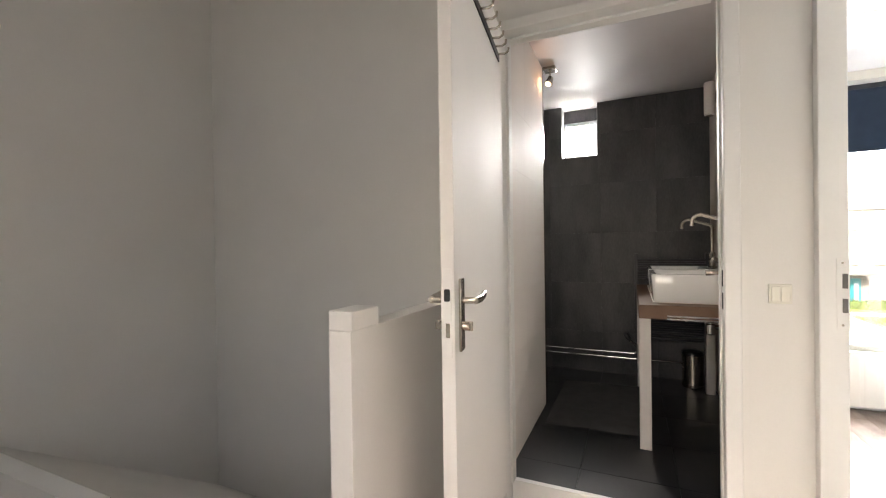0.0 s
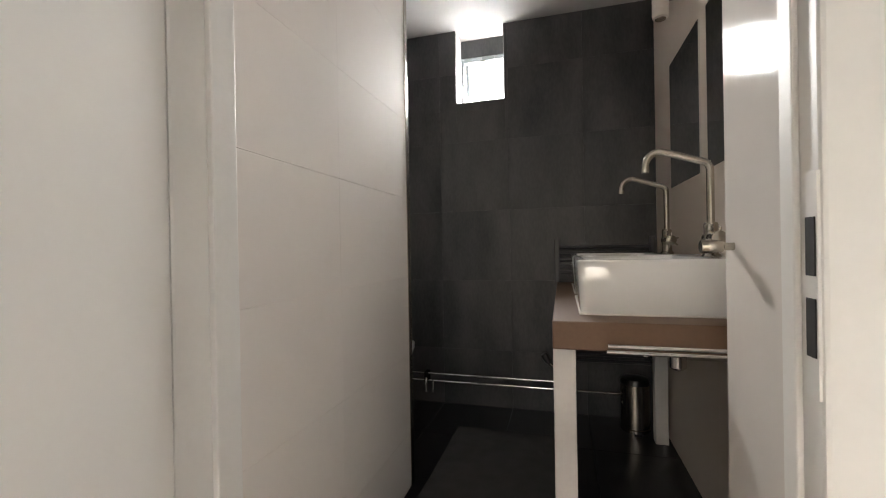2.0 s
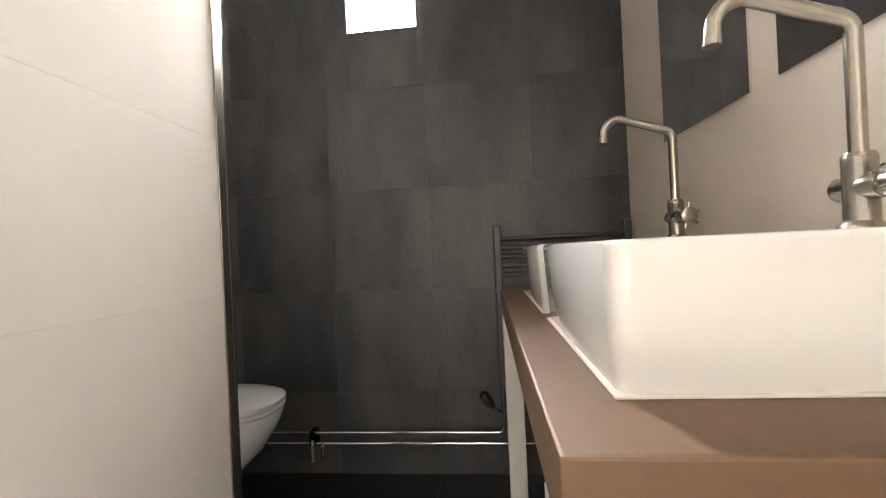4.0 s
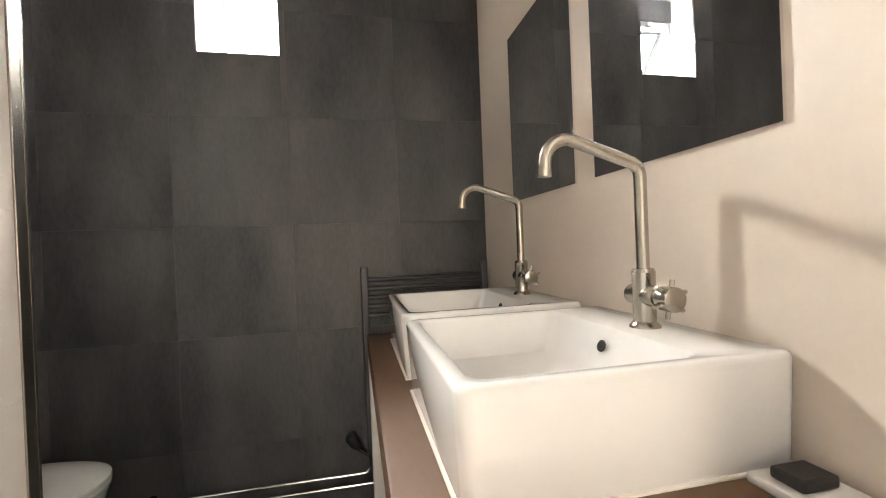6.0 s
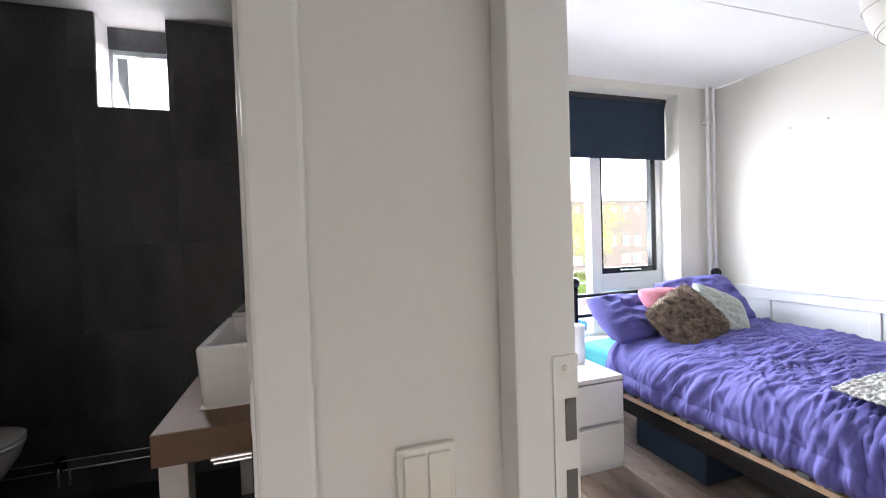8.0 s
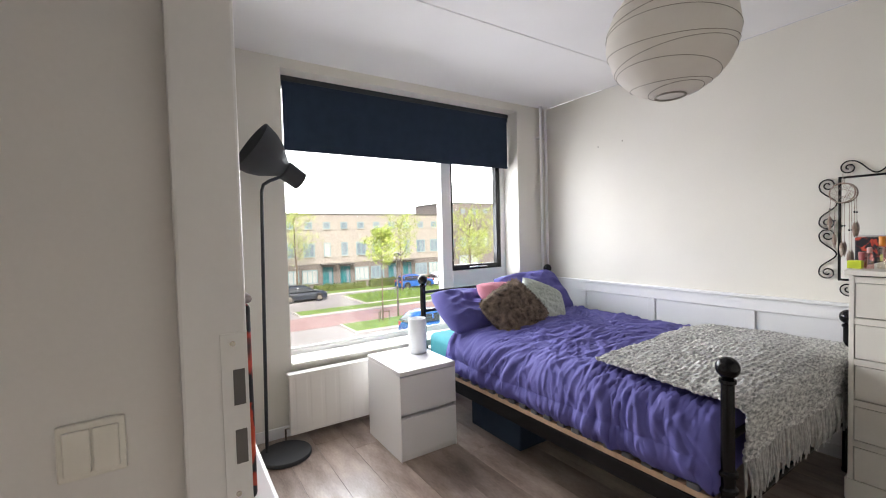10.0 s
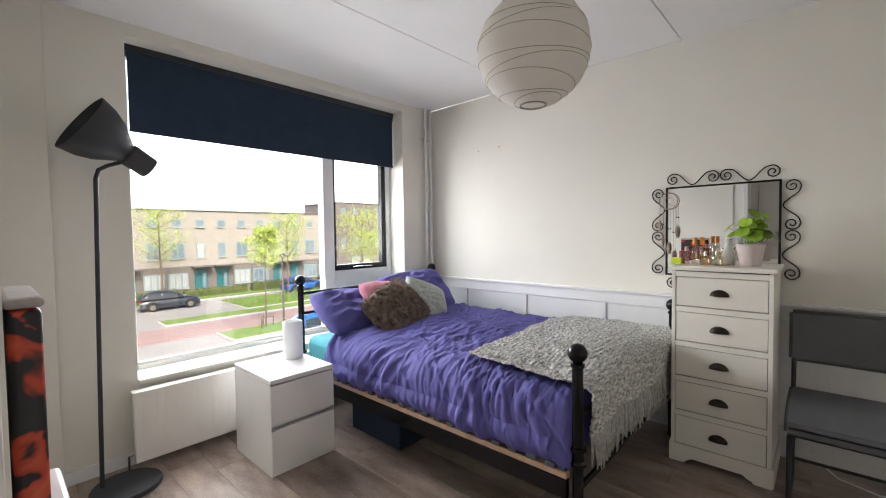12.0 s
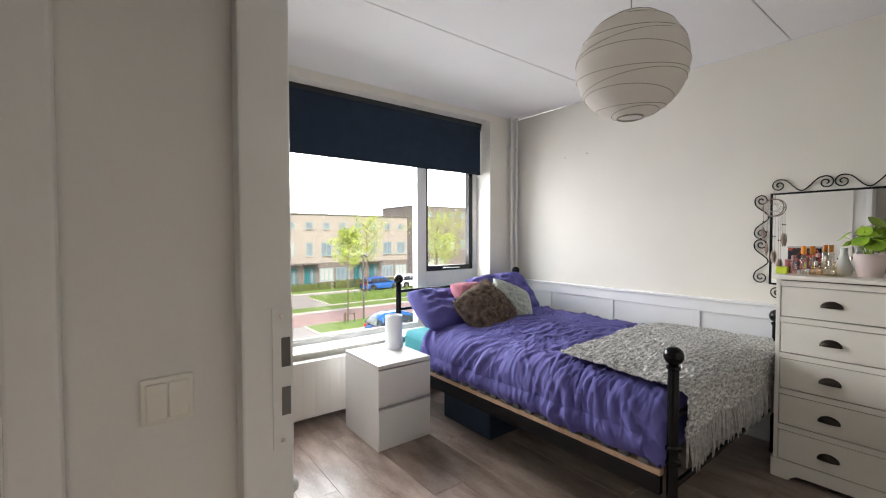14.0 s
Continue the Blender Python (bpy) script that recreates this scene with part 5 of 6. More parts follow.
part("seat", pad(-0.27, 0.17, -0.25, 0.245, 0.435, 0.49, seat_curve), CHAIR_GREY, cr)
part("backrest", pad(0.165, 0.2, -0.25, 0.25, 0.63, 0.905, back_curve), CHAIR_GREY, cr)
for y in (-0.235, 0.228):
    part("back_leg", tube(B(), [(0.14, y, 0.0), (0.15, y, 0.4), (0.178, y, 0.66)], 0.011, 10), LAMP_METAL, cr)
    part("front_leg", tube(B(), [(-0.17, y, 0.0), (-0.17, y, 0.40), (-0.15, y, 0.432), (0.15, y, 0.432)], 0.011, 10), LAMP_METAL, cr)
    part("runner", tube(B(), [(-0.17, y, 0.0115), (0.14, y, 0.0115)], 0.0113, 10), LAMP_METAL, cr)
part("cross_bar", tube(B(), [(0.14, -0.235, 0.1), (0.14, 0.228, 0.1)], 0.009, 8), LAMP_METAL, cr)
cb = thing("power_cord", (5.22, -0.85, 0), "white power cord lying by the wall", "cord")
part("cord", tube(B(), [(0.1, 0.1, 0.12), (0.08, 0.05, 0.06), (0.02, -0.05, 0.008), (-0.04, -0.2, 0.006), (0.02, -0.35, 0.006)], 0.004, 6), CABINET_WHITE, cb)

# ---- paper lantern ----
LX, LY, LZ, LR = 3.934, 0.173, 2.172, 0.253
ln = thing("paper_lantern", (LX, LY, LZ), "round white rice paper pendant lampshade", "pendant lamp")


def ball(u, v):
    a, b = 2 * math.pi * u, 0.26 + (math.pi - 0.52) * v
    f = b * 15 / math.pi * 2 * math.pi
    r = LR * (1 - 0.010 * (0.5 + 0.5 * math.cos(f * 0.5 + 0.35 * math.sin(a + 1)))) + 0.004 * n3(math.cos(a) * 3, math.sin(a) * 3, b * 4)
    return Vector((r * math.sin(b) * math.cos(a), r * math.sin(b) * math.sin(a), -r * math.cos(b) * 0.98))


bm = sheet(B(), 64, 90, ball)
bmesh.ops.remove_doubles(bm, verts=bm.verts, dist=0.0005)
part("shade", bm, PAPER, ln, "", 180)
for i in range(11):
    b = 0.42 + i * 0.235
    tw = 0.10 * (1 if i % 2 else -1)
    bm = tube(B(), [Vector((LR * 1.002 * math.sin(b + tw * math.sin(a + i)) * math.cos(a), LR * 1.002 * math.sin(b + tw * math.sin(a + i)) * math.sin(a), -LR * 0.982 * math.cos(b + tw * math.sin(a + i)))) for a in (2 * math.pi * j / 48 for j in range(49))], 0.0013, 5, False)
    part("hoop", bm, WIRE, ln)
part("rim", tube(B(), arc((0, 0, -LR * 0.955), 0.058, 0, 360, 30, (1, 0, 0), (0, 1, 0)), 0.004, 6, False), WIRE, ln)
part("cord", tube(B(), [(0, 0, LR * 0.6), (0, 0, CEILING - LZ - 0.02)], 0.003, 8), WIRE, ln)
part("bulb_holder", lathe(B(), [(0.018, 0), (0.018, 0.07), (0.006, 0.085)], (0, 0, LR * 0.4), 14), LAMP_WHITE, ln)
part("ceiling_rose", lathe(B(), [(0.045, 0), (0.045, 0.012), (0.03, 0.02)], (0, 0, CEILING - LZ - 0.02), 20), LAMP_WHITE, ln)

# ---- floor lamp ----
fl = thing("floor_lamp", (2.68, 1.93, 0), "charcoal metal floor lamp with a bell shade", "floor lamp")
part("base", lathe(B(), [(0.155, 0), (0.16, 0.004), (0.16, 0.02), (0.156, 0.026), (0.03, 0.028)], (0, 0, 0), 40), LAMP_METAL, fl)
PX, PY = -0.095, 0.06
top = Vector((PX + 0.03, PY, 1.66))
part("pole", tube(B(), [(PX, PY, 0.026), (PX + 0.015, PY, 0.9), top, top + Vector((0.012, 0, 0.045)), top + Vector((0.05, 0, 0.072)), top + Vector((0.13, 0, 0.105))], 0.0105, 12), LAMP_METAL, fl)
jp = top + Vector((0.17, 0, 0.125))
ax = Vector((-0.80, -0.14, 0.52)).normalized()
q = ax.to_track_quat('Z', 'Y').to_matrix()
prof = [(1.08 * a, 1.06 * b) for a, b in [(0.05, -0.085), (0.056, -0.08), (0.058, 0.03), (0.05, 0.04), (0.075, 0.075), (0.115, 0.13), (0.140, 0.19), (0.152, 0.262), (0.149, 0.262), (0.137, 0.19), (0.11, 0.13), (0.07, 0.078), (0.03, 0.07)]]
sh = part("shade", lathe(B(), prof, jp, 36, q), LAMP_METAL, fl)
part("swivel", tube(B(), [top + Vector((0.12, 0, 0.10)), jp], 0.014, 12), LAMP_METAL, fl)
part("switch_wire", tube(B(), arc(jp - ax * 0.085 + Vector((0, 0, -0.01)), 0.022, 0, 180, 10, -ax, Vector((0, 0, -1))), 0.0015, 5), CHROME, fl)

# shelf with a printed box behind the door frame
shf = thing("wall_shelf", (BED_X0, 0.36, 0.716), "narrow white wall shelf with a rounded edge", "shelf")
part("board", box(B(), 0.001, 0.10, -0.2, 0.3, 0.0, 0.034, 0.012, 3), CABINET_WHITE, shf)
pb = thing("printed_box", (BED_X0, 0.42, 0.7505), "storage box printed red and black with a grey top", "box")
part("box", box(B(), 0.006, 0.056, -0.15, 0.16, 0.0, 0.468, 0.012, 3), RED_PRINT, pb)
part("lid", box(B(), 0.003, 0.060, -0.155, 0.165, 0.469, 0.489, 0.009, 3), BOX_TOP, pb, "grey ribbed cloth lid")

# ---- street outside ----
GZ = -4.15
ASPHALT = mat("parking_pavers", (0.30, 0.28, 0.27), (0.24, 0.225, 0.215), 0.9, scale=0.6, fine=8, bump=0.05)
ROAD = mat("red_brick_road", (0.31, 0.205, 0.195), (0.26, 0.165, 0.155), 0.9, scale=0.8, fine=12, bump=0.05)
KERB = mat("concrete_kerb", (0.45, 0.43, 0.40), None, 0.85, scale=2)
GRASS = mat("grass", (0.17, 0.25, 0.05), (0.10, 0.165, 0.03), 0.95, scale=1.2, fine=14, bump=0.3)
HEDGE = mat("hedge_leaves", (0.07, 0.115, 0.022), (0.10, 0.10, 0.03), 0.9, scale=4, fine=20, bump=0.5)
BRICK_LIGHT = mat("beige_brick", (0.35, 0.32, 0.285), (0.30, 0.275, 0.245), 0.9, scale=1.5, fine=30, bump=0.1)
BRICK_DARK = mat("grey_brown_brick", (0.19, 0.165, 0.15), (0.14, 0.12, 0.11), 0.9, scale=1.5, fine=30, bump=0.1)
TEAL_FRAME = mat("grey_green_window_frame", (0.20, 0.31, 0.33), None, 0.5)
TEAL_DOOR = mat("teal_door_paint", (0.02, 0.14, 0.16), None, 0.4)
# opaque panes; the paler bluish tone is sky reflection put into the colour
DARK_PANE = mat("pane_with_painted_sky", (0.13, 0.17, 0.21), (0.25, 0.30, 0.34), 0.12, scale=0.7, fine=3, bump=0)
CURTAIN_PANE = mat("window_pane_with_net_curtain", (0.45, 0.47, 0.46), (0.34, 0.36, 0.36), 0.2, scale=1, fine=6, bump=0)
ROOFING = mat("dark_roof_edge", (0.12, 0.11, 0.10), None, 0.8)
BARK = mat("tree_bark", (0.16, 0.12, 0.085), (0.11, 0.08, 0.055), 0.9, scale=6, fine=40, bump=0.3)
TREE_LEAF = mat("spring_leaves", (0.42, 0.50, 0.10), (0.30, 0.40, 0.07), 0.7, scale=1.5, fine=8, bump=0)
CAR_GREY = mat("dark_grey_car_paint", (0.035, 0.042, 0.055), None, 0.25, 0.3, scale=2, bump=0, coat=0.6)
CAR_BLUE = mat("blue_car_paint", (0.03, 0.13, 0.42), None, 0.25, 0.2, scale=2, bump=0, coat=0.6)
CAR_WHITE = mat("white_car_paint", (0.75, 0.76, 0.77), None, 0.25, 0.0, scale=2, bump=0, coat=0.6)
TYRE = mat("tyre_rubber", (0.02, 0.02, 0.02), None, 0.85)
CAR_GLASS = mat("dark_car_glass", (0.03, 0.035, 0.04), None, 0.08, bump=0)
TAIL = mat("red_tail_light", (0.5, 0.02, 0.02), None, 0.3)

structure("ground", box(B(), -1500, 1500, 2.8, 2500, GZ - 1, GZ), ASPHALT, "paved parking ground of the street", "ground")
bm = B()
bm.faces.new([bm.verts.new(p) for p in ((-1400, 1300, GZ - 5), (1800, 1300, GZ - 5), (1800, 1300, 900), (-1400, 1300, 900))])
structure("backdrop", bm, glow("overcast_sky", (0.95, 0.98, 1.0), 2.4), "bright white overcast sky", "sky")
structure("road", box(B(), -200, 300, 24.6, 28.3, GZ - 0.5, GZ + 0.02), ROAD, "reddish brick paved road", "road")


def verge(x0, x1, y0, y1, seed):
    k = thing("grass_verge", ((x0 + x1) / 2, (y0 + y1) / 2, GZ), "grass verge edged with concrete kerbs", "verge", kind="structure")
    hx, hy = (x1 - x0) / 2, (y1 - y0) / 2
    part("kerb", box(B(), -hx, hx, -hy, hy, 0, 0.12, 0.02), KERB, k)
    g = sheet(B(), max(4, int(hx * 3)), max(4, int(hy * 4)), lambda u, v: Vector((-hx + 0.12 + (2 * hx - 0.24) * u, -hy + 0.12 + (2 * hy - 0.24) * v, 0.13 + 0.05 * abs(n3(u * hx * 3 + seed, v * hy * 4, seed)))))
    part("turf", g, GRASS, k)


verge(9.4, 60, 28.7, 30.6, 1)
verge(15.2, 60, 30.9, 36.6, 2)
verge(10.7, 17.0, 21.7, 24.3, 3)
verge(-40, 7.4, 28.7, 30.0, 4)
verge(-40, 50, 38.6, 42.0, 5)
bm = B()
rnd = random.Random(3)
for i in range(5200):
    x, y = 15.5 + 28 * rnd.random(), 31.1 + 5.3 * rnd.random()
    h = 0.1 + 0.16 * rnd.random()
    a = rnd.random() * 3.14
    dx, dy = 0.05 * math.cos(a), 0.05 * math.sin(a)
    v = [bm.verts.new(p) for p in ((x - dx, y - dy, GZ + 0.12), (x + dx, y + dy, GZ + 0.12), (x + 0.3 * dy, y - 0.3 * dx, GZ + 0.13 + h))]
    bm.faces.new(v)
tagged(part("grass", bm, GRASS, None, "", 0), "long spring grass on the verge", "grass", kind="stuff")


def hedge(x0, x1, y, h, seed):
    s = thing("hedge", ((x0 + x1) / 2, y, GZ), "low clipped hedge before the houses", "hedge")
    bm = B()
    r = random.Random(seed)
    for i in range(int((x1 - x0) * 130)):
        x, yy, z = (r.random() - 0.5) * (x1 - x0), (r.random() - 0.5) * 0.8, 0.08 + r.random() * h * (0.9 + 0.2 * n3(i * 0.01, seed, 0))
        q = Euler((r.random() * 6, r.random() * 6, r.random() * 6)).to_matrix()
        k = 0.09 + 0.05 * r.random()
        bm.faces.new([bm.verts.new(Vector((x, yy, z)) + q @ Vector(c) * k) for c in ((-1, 0, 0), (0, -0.6, 0), (1, 0, 0), (0, 0.6, 0))])
    box(bm, -(x1 - x0) / 2, (x1 - x0) / 2, -0.3, 0.3, 0, h * 0.85, 0.05)
    part("leaves", bm, HEDGE, s, "", 0)


for i in range(6):
    hedge(2 + 5.9 * i, 7.4 + 5.9 * i, 40.6, 0.85 + 0.2 * (i % 2), i)


def tree(x, y, height, crown, seed, trunk=0.07, low=0.4):
    s = thing("street_tree", (x, y, GZ), "young street tree with fresh yellow-green leaves", "tree", "street trees")
    r = random.Random(seed)
    bm = B()
    top = Vector((0.2 * (r.random() - .5), 0.2 * (r.random() - .5), height * 0.86))
    tube(bm, [(0, 0, 0), (0.03, 0.02, height * 0.3), top * 0.6, top], [trunk, trunk * 0.8, trunk * 0.5, 0.015], 8)
    tips = []
    for i in range(16):
        k = low + (0.95 - low) * i / 16
        p0 = top * min(1, k / 0.86)
        a = 2.4 * i + r.random()
        ln = crown * (0.55 + 0.5 * r.random()) * (1.15 - abs(k - 0.62) * 1.6)
        p1 = p0 + Vector((math.cos(a) * ln, math.sin(a) * ln, ln * 0.75))
        tube(bm, [p0, p0 * 0.5 + p1 * 0.5 + Vector((0, 0, -0.08)), p1], [trunk * 0.35, trunk * 0.22, 0.008], 5)
        tips += [(p0 * (1 - f) + p1 * f, 0.26 * crown) for f in (0.35, 0.6, 0.85, 1.05)]
    part("trunk", bm, BARK, s, "slim brown trunk and limbs")
    bm = B()
    for p, rad in tips:
        for j in range(30):
            d = Vector((r.gauss(0, 1), r.gauss(0, 1), r.gauss(0, 0.9))) * rad * 0.62
            q = Euler((r.random() * 6, r.random() * 6, r.random() * 6)).to_matrix()
            k = 0.05 + 0.045 * r.random()
            bm.faces.new([bm.verts.new(p + d + q @ Vector(c) * k) for c in ((-1, 0, 0), (0, -0.6, 0), (1, 0, 0), (0, 0.6, 0))])
    part("crown", bm, TREE_LEAF, s, "loose crown of small leaves", 0)
    return s


tree(11.8, 39.0, 8.4, 2.3, 1, 0.11)
tree(13.3, 23.6, 6.4, 0.9, 2, 0.05, 0.56)
tree(20.6, 35.0, 7.6, 1.9, 3, 0.09)
tree(22.6, 26.6, 7.4, 2.2, 4, 0.09)
tree(4.0, 39.5, 8.0, 2.2, 5, 0.1)
tree(33.0, 39.0, 6.0, 1.8, 6, 0.08)
stakes = thing("tree_stakes", (13.3, 23.6, GZ), "wooden stakes round the young tree", "tree stakes")
for dx, dy in ((-0.35, -0.2), (0.35, -0.2), (0.0, 0.35)):
    part("stake", tube(B(), [(dx, dy, 0), (dx, dy, 0.75)], 0.035, 8), BARK, stakes)
part("brace", tube(B(), [(-0.35, -0.2, 0.7), (0.35, -0.2, 0.7)], 0.025, 6), BARK, stakes)

lp = thing("street_lamp", (14.6, 24.0, GZ), "slim grey street lamp on a grass verge", "street lamp")
part("post", tube(B(), [(0, 0, 0), (0, 0, 4.2)], [0.07, 0.045], 10), STEEL, lp)
part("lantern", lathe(B(), [(0.06, 4.15), (0.28, 4.22), (0.3, 4.28), (0.12, 4.4), (0.02, 4.42)], (0, 0, 0), 18), STEEL, lp)


def car(x, y, turn, paint, label):
    s = thing("car", (x, y, GZ + 0.02), label, "car", "parked cars", turn=turn)
    s.scale = (0.97, 0.97, 1.0)

    def body_at(u, v):
        k = -2.05 + 4.1 * u
        a = math.pi * (v - 0.5)
        nose = max(0.0, 1 - (abs(k) / 2.05) ** 6)
        half = 0.84 * (0.80 + 0.20 * nose)
        top = 0.78 + 0.14 * nose - 0.10 * max(0, (k - 0.9) / 1.15) ** 2
        c = math.copysign(abs(math.sin(a)) ** 0.45, math.sin(a))
        return Vector((k, half * c, 0.22 + (top - 0.22) * abs(math.cos(a)) ** 0.5))
    bm = sheet(B(), 40, 24, body_at)
    for k in (0, 1):
        end = [body_at(k, j / 24) for j in range(25)]
        bm.faces.new([bm.verts.new(p) for p in end])
    box(bm, -2.02, 2.02, -0.78, 0.78, 0.2, 0.4, 0.03)
    part("body", bm, paint, s)

    def cabin_at(k, a, grow=0.0):
        """A point of the glazed upper body: k along the car, a round its section."""
        d = (k + 0.5) / 1.5
        high = 0.58 * max(0.0, 1 - abs(d) ** (4.0 if d < 0 else 2.2)) ** 0.8
        c = math.copysign(abs(math.sin(a)) ** 0.5, math.sin(a))
        up = abs(math.cos(a)) ** 0.55
        return Vector((k, (0.76 - 0.17 * up * high / 0.58) * c * (1 + grow), 0.86 + (high + grow) * up))
    part("windows", sheet(B(), 30, 24, lambda u, v: cabin_at(-2.0 + 3.0 * u, math.pi * (v - 0.5))), CAR_GLASS, s, "dark car windows")
    rf = sheet(B(), 20, 16, lambda u, v: cabin_at(-1.78 + 2.0 * u, 1.05 * (2 * v - 1), 0.012))
    for xx, dx in ((-0.60, 0.02), (0.62, -0.42), (-1.62, 0.08)):
        for yy in (-1, 1):
            tube(rf, [cabin_at(xx + dx * (1.5 - a) / 0.5, a * yy, 0.008) for a in (1.5, 1.35, 1.2, 1.0)], 0.04 if xx > -1 else 0.07, 6)
    part("roof", rf, paint, s)
    for yy in (-1, 1):
        part("window_strip", tube(B(), [(-1.75, 0.80 * yy, 0.885), (0.0, 0.83 * yy, 0.885), (0.9, 0.80 * yy, 0.87)], 0.012, 6), BLACK_PLASTIC, s)
        part("wing_mirror", box(B(), 0.52, 0.66, min(0.80 * yy, 0.95 * yy), max(0.80 * yy, 0.95 * yy), 0.9, 1.0, 0.03), paint, s)
        for xx in (-1.28, 1.28):
            part("wheel_arch", tube(B(), [(xx, 0.70 * yy, 0.33), (xx, 0.846 * yy, 0.33)], 0.37, 24), BLACK_PLASTIC, s)
    for xx in (-1.28, 1.28):
        for yy in (-0.79, 0.79):
            w = part("wheel", tube(B(), [(xx, yy - 0.09, 0.3), (xx, yy + 0.09, 0.3)], 0.3, 22), TYRE, s)
            part("rim", tube(B(), [(xx, yy + math.copysign(0.085, yy), 0.3), (xx, yy + math.copysign(0.1, yy), 0.3)], 0.2, 18), STEEL, w)
    for yy in (-0.58, 0.58):
        part("tail_light", box(B(), -2.06, -1.97, yy - 0.12, yy + 0.12, 0.62, 0.82, 0.02), TAIL, s)
        part("headlight", box(B(), 1.9, 2.05, yy - 0.14, yy + 0.14, 0.58, 0.72, 0.03), CHROME, s)


car(11.6, 36.4, 0, CAR_GREY, "dark grey hatchback parked on pavers")
car(23.6, 37.9, 0, CAR_BLUE, "blue hatchback parked beside the lawn")
car(14.4, 19.0, 0, CAR_BLUE, "blue hatchback parked by the road")
car(27.6, 37.9, 0, CAR_WHITE, "white hatchback parked beside the lawn")


def row_houses(x0, bays, y, label, upper, lower, height, pitch, detail):
    """A terrace that faces the street; three window columns a house."""
    s = thing("row_houses", (x0, y, GZ), label, "houses")
    w = bays * pitch
    PHASE = 2
    part("lower_wall", box(B(), 0, w, 0, 9, 0, 2.75), lower, s, "dark brick ground floor")
    part("upper_wall", box(B(), 0, w, -0.04, 9, 2.75, height), upper, s, "upper floors")
    part("roof_edge", box(B(), -0.1, w + 0.1, -0.14, 9.1, height, height + 0.14, 0.02), ROOFING, s)

    def window(cx, z0, ww, hh, front, pane, mull=0):
        f = part("window", box(B(), cx - ww / 2, cx + ww / 2, front - 0.05, front, z0, z0 + hh, 0.01), TEAL_FRAME, s)
        n = mull + 1
        pw = (ww - 0.1 * (n + 1)) / n
        for i in range(n):
            a = cx - ww / 2 + 0.1 + i * (pw + 0.1)
            part("pane", box(B(), a, a + pw, front - 0.062, front - 0.045, z0 + 0.09, z0 + hh - 0.09), pane, f)
        part("sill", box(B(), cx - ww / 2 - 0.06, cx + ww / 2 + 0.06, front - 0.13, front - 0.051, z0 - 0.06, z0, 0.01), KERB, f)
    for i in range(bays):
        cx = (i + 0.5) * pitch
        kind = 0 if (i + PHASE) % 4 in (0, 3) else 1
        pn = CURTAIN_PANE if (i * 7) % 4 == 1 else DARK_PANE
        window(cx, height - 1.5, 0.75, 0.72, -0.04, DARK_PANE)
        window(cx, 3.5, 1.15 if kind == 0 else 0.72, 1.45, -0.04, pn, 1 if kind == 0 else 0)
        if kind == 0:
            window(cx, 0.75, 1.6, 1.4, 0, CURTAIN_PANE if i % 3 else DARK_PANE, 2)
        elif detail:
            d = part("door", box(B(), cx - 0.55, cx + 0.55, -0.06, 0, 0.02, 2.35, 0.01), TEAL_DOOR, s, "teal front door")
            part("door_pane", box(B(), cx + 0.1, cx + 0.4, -0.075, -0.055, 0.4, 2.0), DARK_PANE, d)
            part("canopy", box(B(), cx - 0.85, cx + 0.85, -0.9, -0.042, 2.62, 2.74, 0.02), ROOFING, s)
    return s


row_houses(-13.45, 23, 43.0, "row of three-storey beige brick houses across the street", BRICK_LIGHT, BRICK_DARK, 7.9, 1.9, True)
row_houses(37.0, 12, 52.0, "grey-brown brick apartment houses further down the street", BRICK_DARK, BRICK_DARK, 10.2, 2.2, False)


# ---- tiles and planks ----
def cut(rect, hole):
    """A rectangle (a0, a1, b0, b1) less a hole of the same kind."""
    a0, a1, b0, b1 = rect
    h0, h1, k0, k1 = hole
    if h0 >= a1 or h1 <= a0 or k0 >= b1 or k1 <= b0:
        return [rect]
    out = []
    if a0 < h0:
        out.append((a0, h0, b0, b1))
    if h1 < a1:
        out.append((h1, a1, b0, b1))
    m0, m1 = max(a0, h0), min(a1, h1)
    if b0 < k0:
        out.append((m0, m1, b0, k0))
    if k1 < b1:
        out.append((m0, m1, k1, b1))
    return out


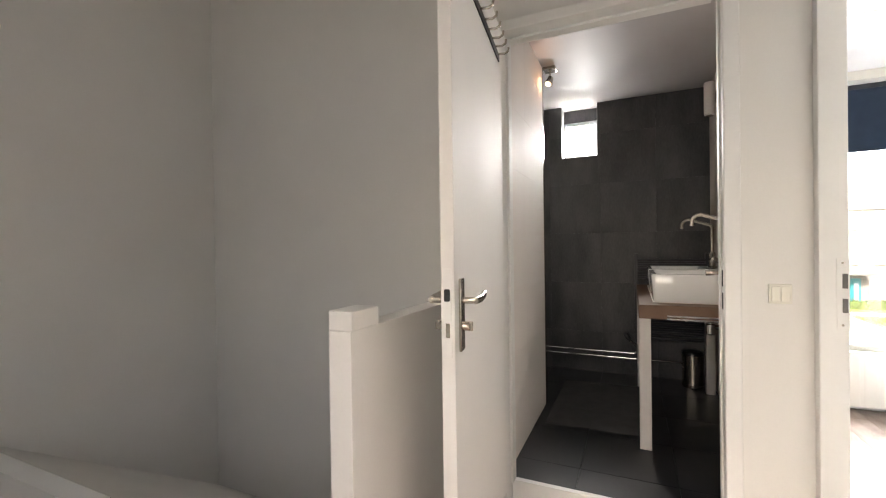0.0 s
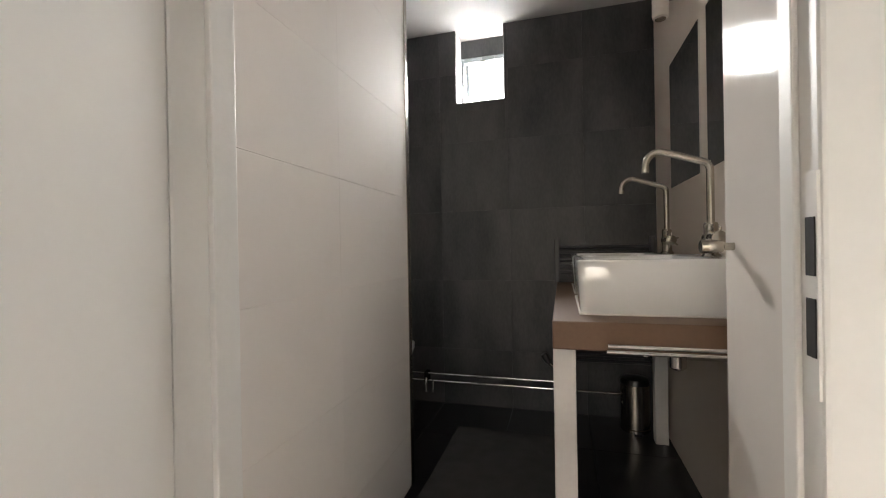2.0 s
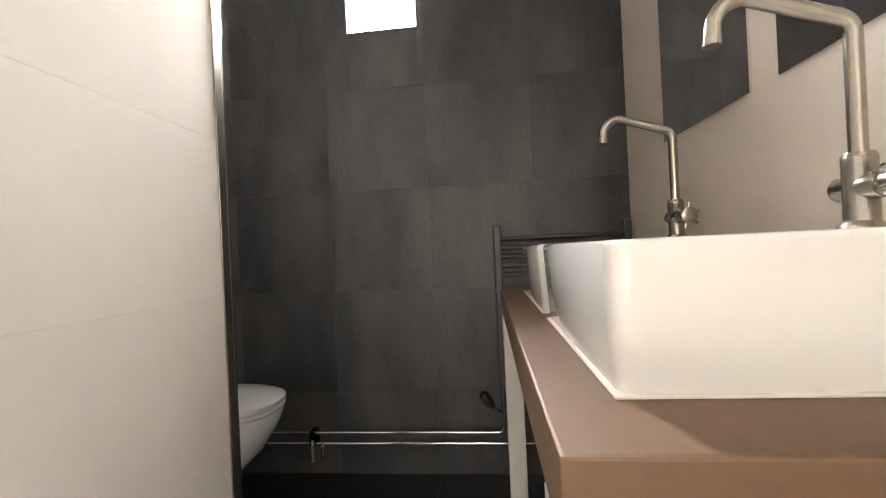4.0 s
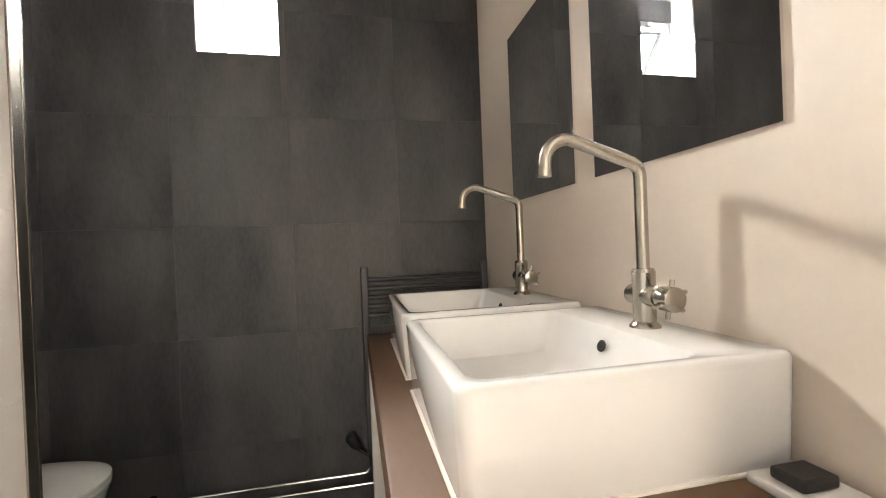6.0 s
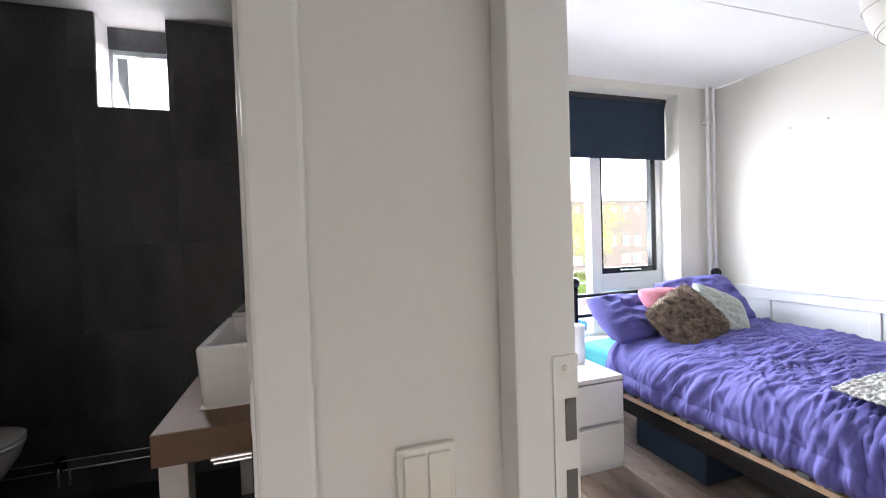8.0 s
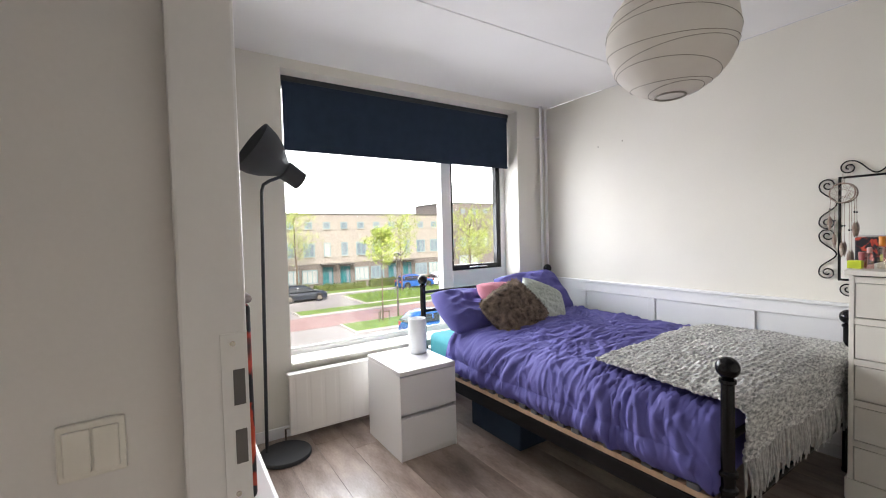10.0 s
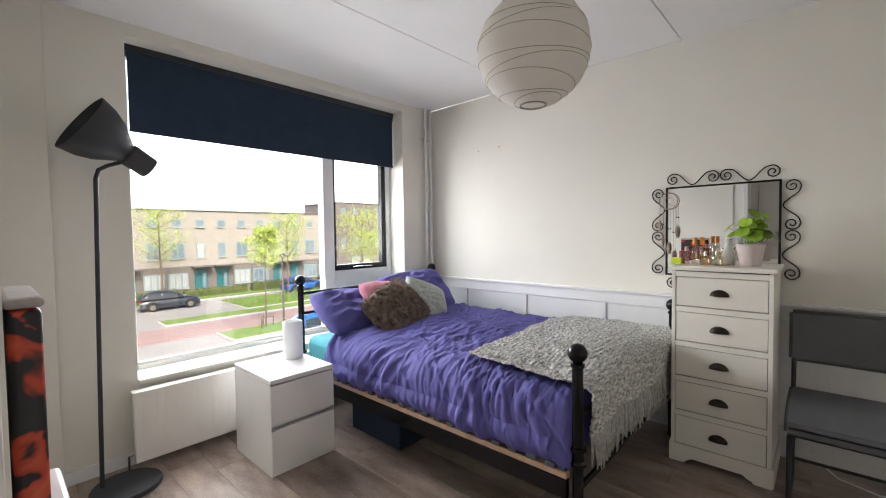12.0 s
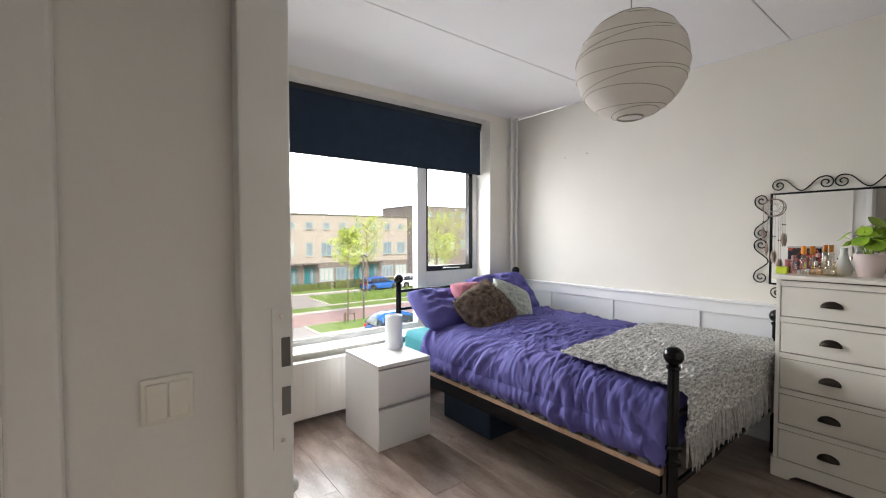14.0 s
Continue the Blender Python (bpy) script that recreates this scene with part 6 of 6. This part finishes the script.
xs = [0.0, 0.355, 0.81, 1.265, 1.72, BATH_X + 0.003]
zs = [BATH_FLOOR, 0.491, 0.946, 1.401, 1.856, 2.311, CEILING]
J = 0.00015
for x0, x1 in zip(xs, xs[1:]):
    for z0, z1 in zip(zs, zs[1:]):
        for a0, a1, b0, b1 in cut((x0, x1, z0, z1), (WX0 + 0.003, WX1 - 0.003, WZ0 + 0.001, 3)):
            dy = 0.0004 * random.random()
            part("tile", box(B(), a0 + J, a1 - J, FAR_Y - dy * 0.3, FAR_Y + 0.012, b0 + J, b1 - J, 0.0003, 1), DARK_TILE, wall_far)
floor_ob = bpy.data.objects["bathroom_floor"]
fx = [0.0, 0.355, 0.81, 1.265, 1.72, BATH_X + 0.003]
fy = [0.0225, 0.23, 0.685, 1.14, 1.595, FAR_Y - 0.002]
for x0, x1 in zip(fx, fx[1:]):
    for y0, y1 in zip(fy, fy[1:]):
        part("tile", box(B(), x0 + 0.0008, x1 - 0.0008, y0 + 0.0008, y1 - 0.0008, BATH_FLOOR - 0.01, BATH_FLOOR - 0.0003 * random.random(), 0.0008, 1), FLOOR_TILE, floor_ob)
py = [0.0225, 0.49, 1.0635]
pz = [BATH_FLOOR, 0.36, 0.70, 1.04, 1.38, 1.72, 2.06, 2.40, CEILING]
for y0, y1 in zip(py, py[1:]):
    for z0, z1 in zip(pz, pz[1:]):
        part("tile", box(B(), 0.9235, 0.932 + 0.0005 * random.random(), y0 + 0.0002, y1 - 0.0002, z0 + 0.0002, z1 - 0.0002, 0.0004, 1), WHITE_TILE, part_wall)
nz = [BATH_FLOOR, CEILING]
for z0, z1 in zip(nz, nz[1:]):
    part("tile", box(B(), 1.895, 1.904, -0.0425, 0.296, z0 + 0.0006, z1 - 0.0006, 0.001, 1), POLISHED_TILE, closet)
    part("tile", box(B(), 1.9045, BATH_X + 0.003, 0.2885, 0.296, z0 + 0.0006, z1 - 0.0006, 0.001, 1), POLISHED_TILE, closet)
part("plaster_coat", box(B(), BATH_X, BATH_X + 0.006, 0.2975, FAR_Y - 0.001, BATH_FLOOR, CEILING), CREAM_TILE, right_wall, "smooth cream wall finish")
bf_ob = bpy.data.objects["bedroom_floor"]
rnd = random.Random(8)
x = 2.11
while x < BED_X1 - 0.01:
    x1 = min(x + 0.192, BED_X1)
    y = -1.8 - 1.2 * rnd.random()
    while y < BED_Y1:
        ye = y + 1.285
        a, b = max(y, -1.8), min(ye, BED_Y1)
        if b - a > 0.03:
            part("plank", box(B(), x + 0.0004, x1 - 0.0004, a + 0.0004, b - 0.0004, -0.012, 0.0, 0.0012, 1), PLANK, bf_ob)
        y = ye
    x = x1
